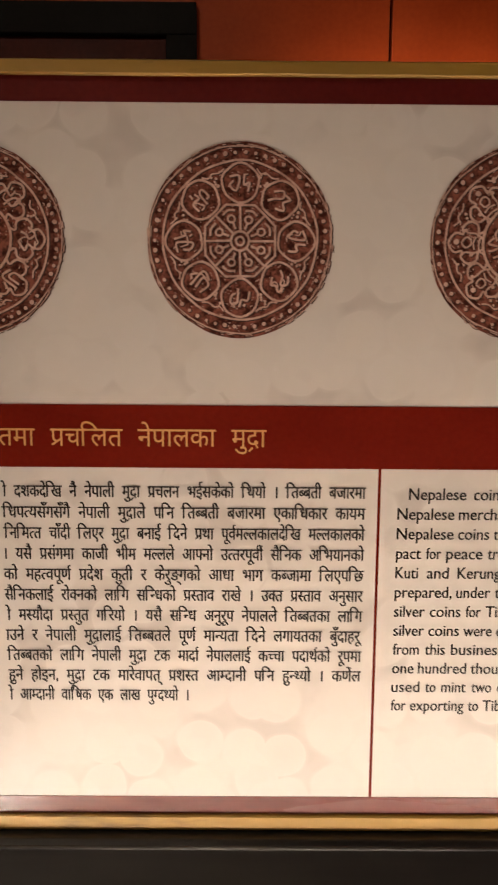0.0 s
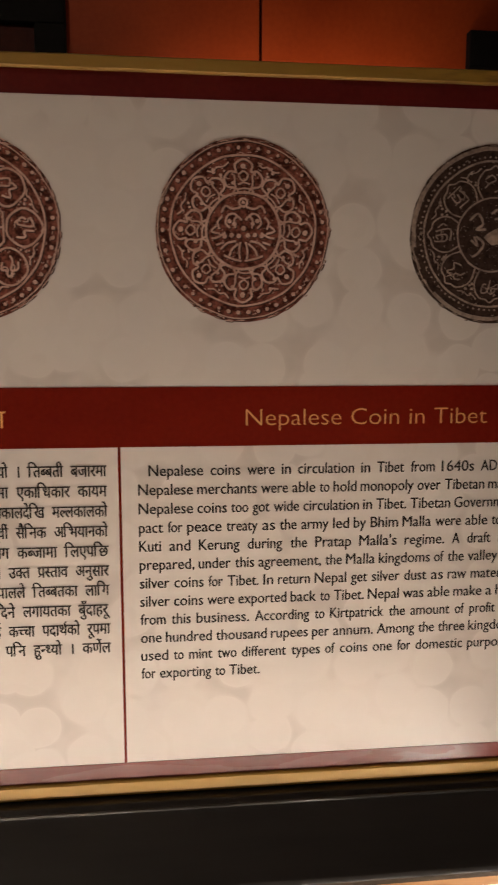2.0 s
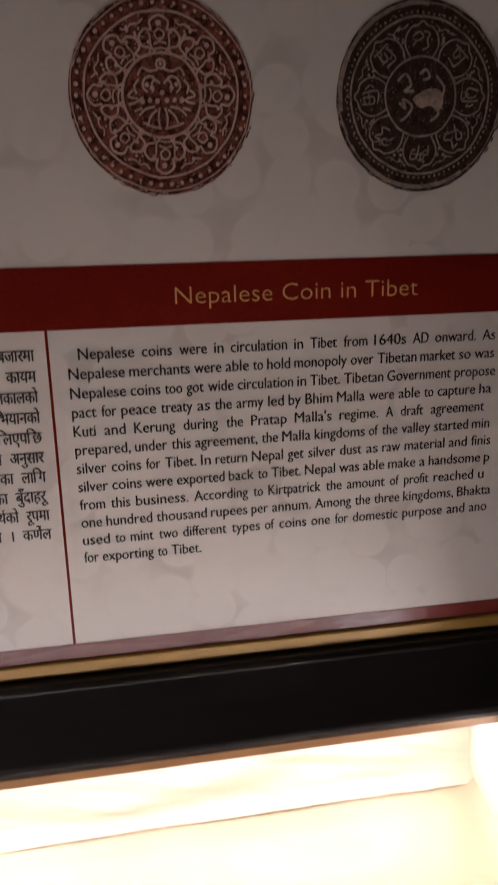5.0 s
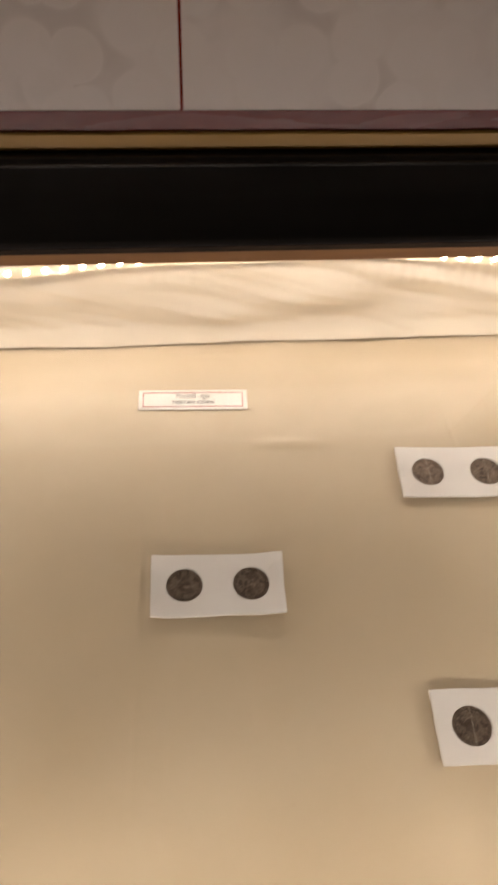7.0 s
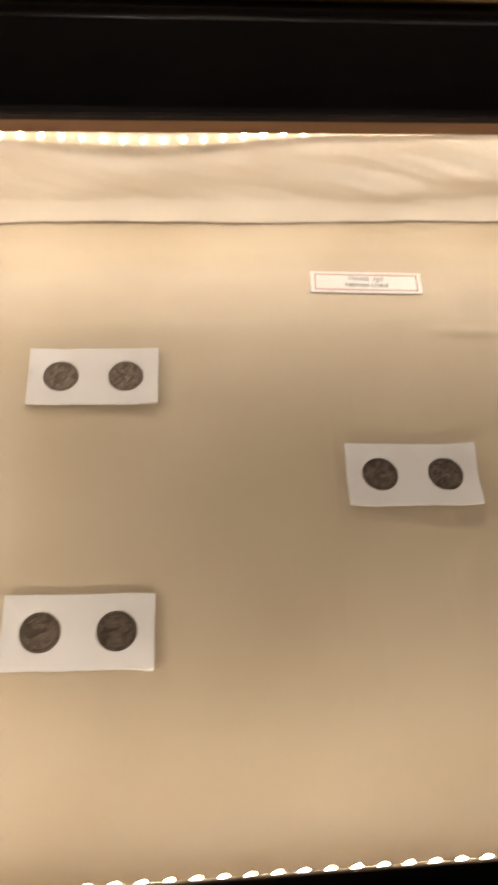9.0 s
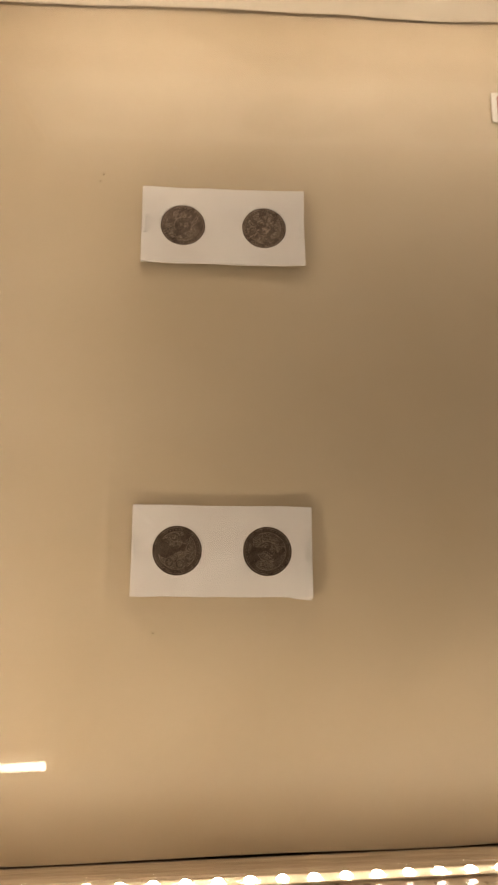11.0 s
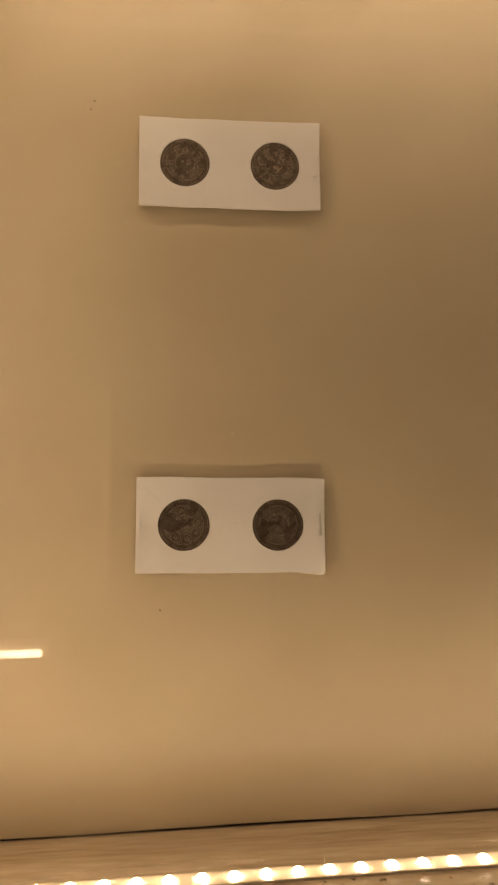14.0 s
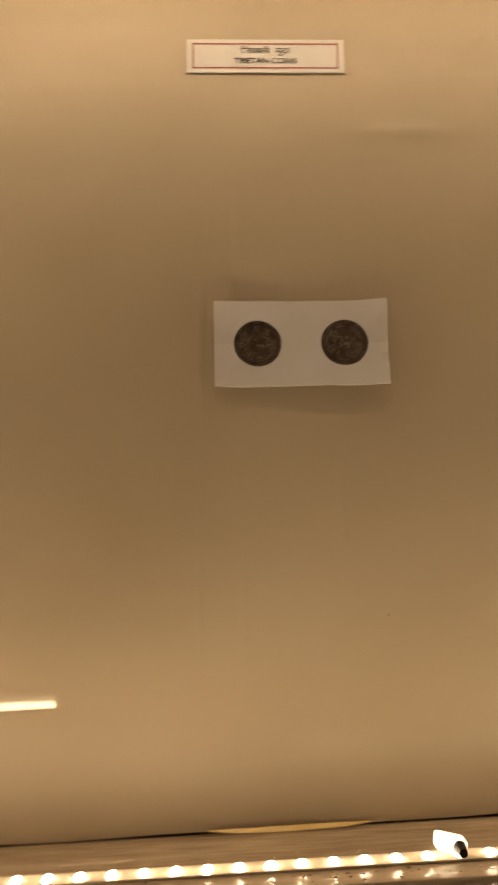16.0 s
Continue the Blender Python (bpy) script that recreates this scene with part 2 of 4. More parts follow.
def stroke(bm, pts, w, closed=False, z=0.0):
    """A flat line of width w through 2D points."""
    n = len(pts)
    left, right = [], []
    for i in range(n):
        p = Vector(pts[i])
        a = Vector(pts[(i - 1) % n]) if closed or i else p
        b = Vector(pts[(i + 1) % n]) if closed or i < n - 1 else p
        d = b - a
        d = d.normalized() if d.length > 1e-9 else Vector((1, 0))
        o = Vector((-d.y, d.x)) * w / 2
        left.append(bm.verts.new((*(p + o), z)))
        right.append(bm.verts.new((*(p - o), z)))
    for i in range(n if closed else n - 1):
        j = (i + 1) % n
        bm.faces.new((right[i], right[j], left[j], left[i]))


def rounded(pts, steps=4):
    """The same path with its corners eased (Catmull-Rom)."""
    if len(pts) < 3:
        return list(pts)
    p = [pts[0], *pts, pts[-1]]
    out = []
    for a, b, c, d in zip(p, p[1:], p[2:], p[3:]):
        for k in range(steps):
            t = k / steps
            out.append(tuple(0.5 * (2 * b[i] + (c[i] - a[i]) * t + (2 * a[i] - 5 * b[i] + 4 * c[i] - d[i]) * t * t + (3 * b[i] - a[i] - 3 * c[i] + d[i]) * t ** 3) for i in (0, 1)))
    return out + [tuple(pts[-1])]


def curved(bm, pts, w):
    stroke(bm, rounded(list(pts)), w)


def ring(bm, x, y, r, w, n=40, z=0.0, squash=1.0, wobble=0.0, turn=0.0):
    stroke(bm, [(x + (r + wobble * math.sin(5 * a + x * 900)) * math.cos(a + turn), y + squash * (r + wobble * math.cos(4 * a)) * math.sin(a + turn)) for a in [2 * math.pi * i / n for i in range(n)]], w, True, z)


def dot(bm, x, y, r, n=10, z=0.0):
    bm.faces.new([bm.verts.new((x + r * math.cos(2 * math.pi * i / n), y + r * math.sin(2 * math.pi * i / n), z)) for i in range(n)])


def turned(pts, a, x=0.0, y=0.0, s=1.0):
    c, d = math.cos(a), math.sin(a)
    return [(x + s * (c * u - d * v), y + s * (d * u + c * v)) for u, v in pts]


def squiggle(rng, n=4):
    """One or two bent strokes, as of a worn engraved sign, inside a unit circle."""
    out = []
    for _ in range(n):
        x, y = rng.uniform(-0.5, 0.5), rng.uniform(-0.5, 0.5)
        pts = [(x, y)]
        a = rng.choice((0, 1, 2, 3)) * math.pi / 2 + rng.uniform(-0.3, 0.3)
        for _ in range(rng.randint(3, 6)):
            a += rng.choice((-1.2, -0.6, 0.6, 1.2, 0.2))
            x, y = x + 0.26 * math.cos(a), y + 0.26 * math.sin(a)
            if x * x + y * y > 0.55:
                break
            pts.append((x, y))
        if len(pts) > 1:
            out.append(pts)
    return out


def lettering(name, body, parent, mat, x, y, size, width=None, z=0.0, label="", bold=0.0, thin=0.0):
    """Flat letters from the built-in font, baseline at y, stretched to the width where one is given."""
    curve = bpy.data.curves.new(name, "FONT")
    curve.body, curve.size, curve.resolution_u, curve.offset = body, size, 3, -thin
    shape = bpy.data.objects.new(name, curve)
    scene.collection.objects.link(shape)
    bpy.context.view_layer.update()
    me = bpy.data.meshes.new_from_object(shape.evaluated_get(bpy.context.evaluated_depsgraph_get()))
    bpy.data.objects.remove(shape)
    bpy.data.curves.remove(curve)
    xs = [v.co.x for v in me.vertices]
    sx = width / (max(xs) - min(xs)) if width else 1.0
    x0 = min(xs)
    for v in me.vertices:
        v.co = ((v.co.x - x0) * sx, v.co.y, 0)
    if bold:
        bm = bmesh.new()
        bm.from_mesh(me)
        thicken(bm, bold * size)
        bm.to_mesh(me)
        bm.free()
    me.materials.clear()
    me.materials.append(mat)
    me.name = name
    return part_mesh(name, me, parent, label, pose(x, y, z))


GLYPHS = {}


def font_mesh(body):
    curve = bpy.data.curves.new("glyph", "FONT")
    curve.body, curve.size, curve.resolution_u = body, 1.0, 3
    shape = bpy.data.objects.new("glyph", curve)
    scene.collection.objects.link(shape)
    bpy.context.view_layer.update()
    me = bpy.data.meshes.new_from_object(shape.evaluated_get(bpy.context.evaluated_depsgraph_get()))
    bpy.data.objects.remove(shape)
    bpy.data.curves.remove(curve)
    return me


def glyph(c):
    """The mesh of one sign at size 1 and its advance."""
    if c not in GLYPHS:
        def right(s):
            me = font_mesh(s)
            r = max(v.co.x for v in me.vertices)
            bpy.data.meshes.remove(me)
            return r
        if c == " ":
            GLYPHS[c] = (None, 0.62)
        else:
            GLYPHS[c] = (font_mesh(c), right(c + "।") - right("।"))
    return GLYPHS[c]


def devanagari(name, body, parent, mat, x, y, size, width, z=0.0, label="", weight=0.0):
    """A line set sign by sign, with half letters cut before their stem, and the low and high strokes of r."""
    bm = bmesh.new()
    pen, i = 0.0, 0
    while i < len(body):
        c = body[i]
        nxt = body[i + 1] if i + 1 < len(body) else ""
        after = body[i + 2] if i + 2 < len(body) else ""
        me, adv = glyph(c)
        if c == "र" and nxt == "्" and after:
            me2, adv2 = glyph(after)
            add_glyph(bm, me2, pen)
            pen += adv2
            i += 3
            if i < len(body) and body[i] in "ािीोौ":
                if body[i] != "ि":
                    me3, adv3 = glyph(body[i])
                    add_glyph(bm, me3, pen)
                    pen += adv3
                    i += 1
            stroke(bm, [(pen - 0.13, 0.62), (pen - 0.20, 0.72), (pen - 0.14, 0.82), (pen - 0.04, 0.80)], 0.065)
            continue
        if nxt == "्" and after == "र":
            add_glyph(bm, me, pen)
            if c in "दटडङ":
                stroke(bm, [(pen + 0.48 * adv, -0.02), (pen + 0.18 * adv, -0.17)], 0.07)
            else:
                stroke(bm, [(pen + adv - 0.17, 0.24), (pen + adv - 0.50, 0.04)], 0.07)
            pen += adv
            i += 3
            continue
        if nxt == "्" and after and after not in " ।," and c not in "दङटह":
            cut = adv * (0.72 if c in "कफ" else 0.64)
            add_glyph(bm, me, pen, cut)
            pen += cut
            i += 2
            continue
        if c == "ि":
            pen -= 0.04
            stroke(bm, [(pen - 0.06, 0.588), (pen + adv + 0.06, 0.588)], 0.066)
        if me:
            add_glyph(bm, me, pen)
        pen += adv
        i += 1
    lo, hi = min(v.co.x for v in bm.verts), max(v.co.x for v in bm.verts)
    for v in bm.verts:
        v.co = ((v.co.x - lo) * width / (hi - lo), v.co.y * size, 0)
    if weight:
        thicken(bm, weight * size)
    return part(name, bm, mat, parent, label, pose(x, y, z))


def thicken(bm, w):
    """A second printing of the same letters, a hair aside and above, makes them heavier."""
    twin = bmesh.ops.duplicate(bm, geom=bm.verts[:] + bm.edges[:] + bm.faces[:])
    bmesh.ops.translate(bm, vec=(w, 0.4 * w, 0.00006), verts=[v for v in twin["geom"] if isinstance(v, bmesh.types.BMVert)])


def add_glyph(bm, me, at, cut=None):
    g = bmesh.new()
    g.from_mesh(me)
    if cut is not None:
        bmesh.ops.bisect_plane(g, geom=g.verts[:] + g.edges[:] + g.faces[:], plane_co=(cut, 0, 0), plane_no=(1, 0, 0), clear_outer=True)
    made = {v: bm.verts.new((v.co.x + at, v.co.y, 0)) for v in g.verts}
    for f in g.faces:
        bm.faces.new([made[v] for v in f.verts])
    g.free()


# ---- the hall ----
FLOOR_Z, CEIL_Z = -1.08, 3.072
tagged(part("floor", box(-4, 4, -4, 2.4, FLOOR_Z - 0.1, FLOOR_Z), FLOORING), "dull brown floor of a dim exhibition hall", "floor", kind="structure")
tagged(part("ceiling", box(-4, 4, -4, 2.4, CEIL_Z, CEIL_Z + 0.1), CEILING), "dark painted ceiling of the dim hall", "ceiling", kind="structure")
tagged(part("wall_west", box(-4.1, -4, -4, 2.4, FLOOR_Z, CEIL_Z), PLASTER), "dull unlit plaster wall", "wall", kind="structure")
tagged(part("wall_east", box(4, 4.1, -4, 2.4, FLOOR_Z, CEIL_Z), PLASTER), "dull unlit plaster wall", "wall", kind="structure")
tagged(part("wall_south", box(-4, 4, -4.1, -4, FLOOR_Z, CEIL_Z), PLASTER), "dull unlit plaster wall", "wall", kind="structure")
wall = tagged(part("wall_north", box(-4, 4, 2.24, 2.34, FLOOR_Z, CEIL_Z), DARK_MAROON), "red-orange panelled wall behind the display case", "wall", kind="structure")
for x0, x1 in ((-4, -2.05), (-2.03, -0.83), (-0.815, 0.3805), (0.3905, 1.60), (1.617, 2.82), (2.84, 4)):
    part("wall_panel", box(x0, x1, 2.20, 2.238, FLOOR_Z, CEIL_Z, 0.003), RED_WALL, wall)


def picture_frame(x0, x1, z0, z1, bar):
    f = thing("picture_frame", pose((x0 + x1) / 2, 2.198, z0), "large black picture frame with dark red ground", "picture frame", "frames on the wall")
    w, h = (x1 - x0) / 2, z1 - z0
    part("picture", box(-w + bar, w - bar, -0.012, 0, bar, h - bar), PICTURE, f)
    for a, b, c, d in ((-w, w, h - bar, h), (-w, w, 0, bar), (-w, -w + bar, bar, h - bar), (w - bar, w, bar, h - bar)):
        part("moulding", box(a, b, -0.04, 0, c, d, 0.004), FRAME_BLACK, f)
    return f


picture_frame(-1.35, -0.29, 0.45, 1.535, 0.105)
picture_frame(1.14, 2.1, 0.45, 1.47, 0.12)

# tube light under the ceiling, seen mirrored in the case glass
tube = thing("tube_light", pose(-1.518, -2.126, CEIL_Z - 0.10, 0, 0, 0), "lit fluorescent tube in a white batten under the ceiling", "tube light")
bm = bmesh.new()
bmesh.ops.create_cone(bm, cap_ends=True, segments=20, radius1=0.018, radius2=0.018, depth=1.20)
bmesh.ops.rotate(bm, matrix=Matrix.Rotation(math.pi / 2, 3, "Y"), verts=bm.verts)
part("tube", bm, TUBE, tube, smooth=True)
part("batten", box(-0.62, 0.62, -0.025, 0.025, 0.045, 0.10, 0.004), PLASTIC, tube)
for sx in (-1, 1):
    part("lamp_holder", box(sx * 0.612 - 0.010, sx * 0.612 + 0.010, -0.022, 0.022, -0.024, 0.046, 0.003), PLASTIC, tube)

# ---- display case ----
HALF = 0.405
case = thing("display_case", pose(0, -0.28, FLOOR_Z), "black wooden desk display case with a sloping glass lid", "display case")
OFF = pose(0, 0.28, -FLOOR_Z)


def case_part(name, bm, mat, label="", smooth=False):
    return part(name, bm, mat, case, label, OFF, smooth)


case_part("back_rail", extruded([(0.030, -0.0305), (-0.014, -0.0305), (-0.0215, -0.036), (-0.076, -0.0705), (-0.078, -0.0745), (0.030, -0.0745)], -0.52, 0.52, 0.0012), BLACK)
# bead in a paler black than the rail, added for its highlight line
bead = [(-0.0205 + 0.0017 * math.cos(k * math.pi / 4), -0.0346 + 0.0017 * math.sin(k * math.pi / 4)) for k in range(8)]
case_part("rail_bead", extruded(bead, -0.52, 0.52), BEAD, "thin glossy bead, paler for the highlight along the black rail", True)
case_part("worn_edge", extruded([(-0.0775, -0.0747), (-0.0775, -0.0795), (0.028, -0.0795), (0.028, -0.0747)], -0.50, 0.50, 0.0008), WORN, "worn dark edge below the black rail")
case_part("wooden_lip", extruded([(-0.0755, -0.0798), (-0.0745, -0.0900), (-0.060, -0.0900), (-0.060, -0.0798)], -HALF, HALF, 0.0008), RAW, "bare pine lip under the black rail")
case_part("front_rail", extruded([(-0.5245, -0.1908), (-0.5305, -0.1925), (-0.5305, -0.2115), (-0.5365, -0.240), (-0.615, -0.260), (-0.615, -0.2265), (-0.612, -0.2240)], -0.52, 0.52, 0.0010), BLACK)
case_part("front_lip", extruded([(-0.5212, -0.2105), (-0.5240, -0.1918), (-0.5302, -0.1930), (-0.5302, -0.2105)], -HALF, HALF, 0.0008), LIP, "dark varnished lip along the front rail")
case_part("front_ledge", extruded([(-0.5130, -0.3150), (-0.5133, -0.350), (-0.5345, -0.350), (-0.5345, -0.2185), (-0.5205, -0.2185), (-0.5152, -0.2490)], -HALF, HALF, 0.0008), LEDGE, "dirty varnished wooden ledge inside the front rail")
for sx in (-1, 1):
    rail = extruded([(-0.078, -0.0750), (-0.078, -0.0960), (-0.53, -0.2240), (-0.53, -0.2045)], HALF - 0.012, 0.52, 0.001)
    if sx < 0:
        bmesh.ops.scale(rail, vec=(-1, 1, 1), verts=rail.verts)
        bmesh.ops.reverse_faces(rail, faces=rail.faces)
    case_part("side_rail", rail, BLACK)
    side = extruded([(0.030, -0.0960), (-0.078, -0.0965), (-0.53, -0.2245), (-0.612, -0.2610), (-0.612, FLOOR_Z), (0.030, FLOOR_Z)], HALF + 0.012, 0.515)
    if sx < 0:
        bmesh.ops.scale(side, vec=(-1, 1, 1), verts=side.verts)
        bmesh.ops.reverse_faces(side, faces=side.faces)
    case_part("side_panel", side, BLACK)
case_part("front_panel", box(-HALF - 0.012, HALF + 0.012, -0.612, -0.535, FLOOR_Z, -0.262), BLACK)
case_part("back_panel", box(-HALF - 0.012, HALF + 0.012, 0.014, 0.030, FLOOR_Z, -0.0965), BLACK)
case_part("bottom_board", box(-HALF - 0.012, HALF + 0.012, -0.535, 0.014, -0.42, -0.40), BLACK)
pane = case_part("glass_pane", extruded([(-0.068, -0.0905), (-0.068, -0.0950), (-0.5275, -0.2165), (-0.5275, -0.2120)], -HALF + 0.012, HALF - 0.012), GLASS, "clear sloping glass pane")
pane.visible_shadow = False

# ---- cloth lining ----
SLOPE = math.radians(11.03)


def on_cloth(u, v, lift=0.0, turn=0.0):
    y, z = -0.0008 - v * math.cos(SLOPE), -0.2207 - v * math.sin(SLOPE)
    return pose(u, y - lift * math.sin(SLOPE), z + lift * math.cos(SLOPE), math.degrees(SLOPE), 0, 0) @ pose(0, 0, 0, 0, 0, turn)


def grid(nx, rows, place):
    bm = bmesh.new()
    vs = [[bm.verts.new(place(i / nx, j)) for i in range(nx + 1)] for j in range(rows)]
    for j in range(rows - 1):
        for i in range(nx):
            bm.faces.new((vs[j][i], vs[j + 1][i], vs[j + 1][i + 1], vs[j][i + 1]))
    return bm


CREASES = ((-0.046, 0.03, -0.235, 0.05, 0.0007), (-0.026, 0.02, -0.190, 0.03, 0.0006), (-0.052, 0.05, -0.375, 0.055, 0.0005), (-0.028, 0.02, -0.390, 0.05, 0.0004), (0.030, -0.02, -0.345, 0.03, 0.0004), (0.232, -0.04, -0.120, 0.03, 0.0005), (-0.212, 0.03, -0.405, 0.05, 0.0004), (-0.300, 0.02, -0.330, 0.07, 0.0005))


def base_cloth(s, j):
    x = (s - 0.5) * 2 * (HALF + 0.004)
    d = j / 150
    if d < 0.86:
        t = d / 0.86
        y = 0.012 + (-0.462 - 0.012) * t
        z = -0.2207 + 0.1949 * y
        # turned up against the back board
        z += 0.014 * max(0.0, (y - 0.003) / 0.009) ** 2
        fade = min(1, t * 8)
        z += 0.00035 * noise.noise((x * 55, y * 6, 21)) + 0.0003 * noise.noise((x * 9, y * 60, 31))
        z += 0.0006 * fade * noise.noise((x * 4, y * 14, 3)) + 0.0007 * noise.noise((x * 14, y * 3, 9)) * t
        # short pucker beside the label
        z += 0.0022 * math.exp(-((x - 0.085) / 0.026) ** 2 - ((y + 0.120 + 0.03 * (x - 0.085)) / 0.004) ** 2)
        # faint creases drawn tight beside the middle card
        for cx, lean, mid, reach, high in CREASES:
            z += high * math.exp(-((x - cx - lean * (y - mid)) / 0.0016) ** 2 - ((y - mid) / reach) ** 4)
        z += 0.0012 * math.exp(-((x - 0.02) / 0.05) ** 2 - ((y + 0.012) / 0.003) ** 2)
        z -= 0.0012 * math.exp(-((x + 0.20) / 0.05) ** 2 - ((y + 0.232 + 0.3 * (x + 0.20)) / 0.02) ** 2)
    else:
        t = (d - 0.86) / 0.14
        y = -0.462 - (0.0500 + 0.0010 * noise.noise((x * 11, 6, 2))) * t
        sag = 0.0016 * noise.noise((x * 5, 0, 12)) + 0.0006 * noise.noise((x * 17, t * 3, 5))
        z = -0.3107 - 0.0085 * t - 0.0090 * t * t + sag * math.sin(t * math.pi * 0.6)
    edge = max(0, abs(x) - 0.385) / 0.02
    return x, y, z + 0.006 * edge * edge


lining = thing("cloth_lining", pose(0, -0.24, -0.3), "cream satin cloth lining stretched over the case floor", "cloth")
BACK = pose(0, 0.24, 0.3)
part("base_sheet", grid(400, 151, base_cloth), CLOTH, lining, "smooth cream satin sheet", BACK, True)


def riser(s, j):
    """The upright roll of cloth along the back, its hem folded over the base sheet."""
    x = (s - 0.5) * 2 * (HALF + 0.004)
    t = j / 40
    z = -0.100 - 0.1183 * t
    y = 0.010 - 0.005 * math.sin(t * math.pi)
    full = min(1, 4 * (1 - t) + 0.25)
    y += (0.0075 * noise.noise((x * 7 + 3 * t, t * 1.3, 1)) + 0.0095 * (0.4 - abs(noise.noise((x * 8 - 2.8 * t, t * 2.1, 4)))) + 0.0022 * (0.4 - abs(noise.noise((x * 24 - 9 * t, t * 4, 6))))) * full
    # small gathers where it is tacked under the rail
    gather = max(0.0, noise.noise((x * 6, 3, 11)) + 0.25 * (x > 0)) * max(0.0, 1 - 1.7 * t)
    y += 0.0022 * gather * math.sin(x * 520 + 4 * noise.noise((x * 30, 1, 1)))
    y = min(y, 0.0130)
    if t > 0.86:
        # the hem rolls forward and stands off the base sheet
        k = (t - 0.86) / 0.14
        y -= 0.010 * k
        z += (0.0006 + 0.0024 * noise.noise((x * 7, 2, 2)) + 0.0010 * noise.noise((x * 30, 1, 7))) * k
    return x, y, z


part("back_roll", grid(480, 41, riser), SILK, lining, "wrinkled cream silk along the back", BACK, True)


def side_cloth(sx):
    def place(s, j):
        y = 0.010 - 0.515 * s
        top = -0.098 - max(0.0, -y - 0.07) * 0.277
        low = -0.2207 + 0.1949 * y + 0.004
        return sx * (HALF + 0.003 - 0.004 * math.sin(j / 12 * math.pi) + 0.002 * noise.noise((y * 9, j * 0.2, sx))), y, top + (low - top) * j / 12
    return place


for sx in (-1, 1):
    bm = grid(60, 13, side_cloth(sx))
    part("side_sheet", bm, SILK, lining, "cream silk up the side of the case", BACK, True)

# ---- LED strips ----
chip_mesh = bpy.data.meshes.new("led")
bm = bmesh.new()
bmesh.ops.create_cone(bm, cap_ends=True, segments=14, radius1=0.0024, radius2=0.0021, depth=0.0008)
bmesh.ops.translate(bm, vec=(0, 0, 0.0004), verts=bm.verts)
bm.to_mesh(chip_mesh)
bm.free()
chip_mesh.materials.append(LED)
# the front ones are domes, swollen for the look of their bloom
front_chip_mesh = bpy.data.meshes.new("led")
bm = bmesh.new()
bmesh.ops.create_uvsphere(bm, u_segments=16, v_segments=8, radius=1)
bmesh.ops.delete(bm, geom=[v for v in bm.verts if v.co.z < -0.01], context="VERTS")
bmesh.ops.scale(bm, vec=(0.0026, 0.0036, 0.0018), verts=bm.verts)
bm.to_mesh(front_chip_mesh)
bm.free()
front_chip_mesh.materials.append(LED_FRONT)
front_chip_mesh.materials.append(TAPE)
for f in front_chip_mesh.polygons:
    # underside left without emission, so the cloth below the tape stays dark
    f.material_index = 1 if f.normal.y > 0.58 else 0


def led_strip(place, length, label, pitch=0.0162, chip=chip_mesh):
    """A tape with LEDs along a line; place(s) gives the pose at s metres from its middle, z out of the tape."""
    m0 = place(0)
    strip = thing("led_strip", m0, label, "led strip", "led strips in the case")
    inv = m0.inverted()
    bm = bmesh.new()
    n = int(length / 0.01)
    prev = None
    for i in range(n + 1):
        m = inv @ place(-length / 2 + length * i / n)
        cur = [bm.verts.new(m @ Vector(c)) for c in ((0, -0.006, 0), (0, 0.006, 0), (0, 0.006, 0.0008), (0, -0.006, 0.0008))]
        if prev:
            for k in range(4):
                bm.faces.new((prev[k], prev[(k + 1) % 4], cur[(k + 1) % 4], cur[k]))
        else:
            bm.faces.new(cur)
        prev = cur
    bm.faces.new(prev[::-1])
    bmesh.ops.recalc_face_normals(bm, faces=bm.faces)
    part("tape", bm, TAPE, strip)
    for i in range(int(length / pitch)):
        part_mesh("led", chip, strip, "", inv @ place(-length / 2 + pitch * (i + 0.5)) @ pose(0, 0, 0.0006))
    return strip


def back_sag(s):
    """How far the tape hangs below the lip, along the back."""
    return -0.1225 - 0.013 * math.exp(-((s + 0.20) / 0.16) ** 2) - 0.011 * math.exp(-((s - 0.36) / 0.12) ** 2) - 0.0010 * math.sin(s * 31)


led_strip(lambda s: pose(s, -0.0035, back_sag(s), 98, 0, 0), 0.78, "warm white LED tape sagging under the back rail")
led_strip(lambda s: pose(s, -0.5164, -0.2400 + 0.0008 * math.sin(9 * s), -80.1, 0, 0), 0.80, "warm white LED tape on the front ledge", 0.0137, front_chip_mesh)
for sx in (-1, 1):
    led_strip(lambda s, sx=sx: pose(sx * 0.3975, -0.28, -0.168, 14.7, 0, 0) @ pose(0, 0, 0, 0, 0, 90) @ pose(s, 0, 0, -sx * 96, 0, 0), 0.42, "warm white LED tape along the side of the case")

# ---- coin cards ----
rng = random.Random(7)


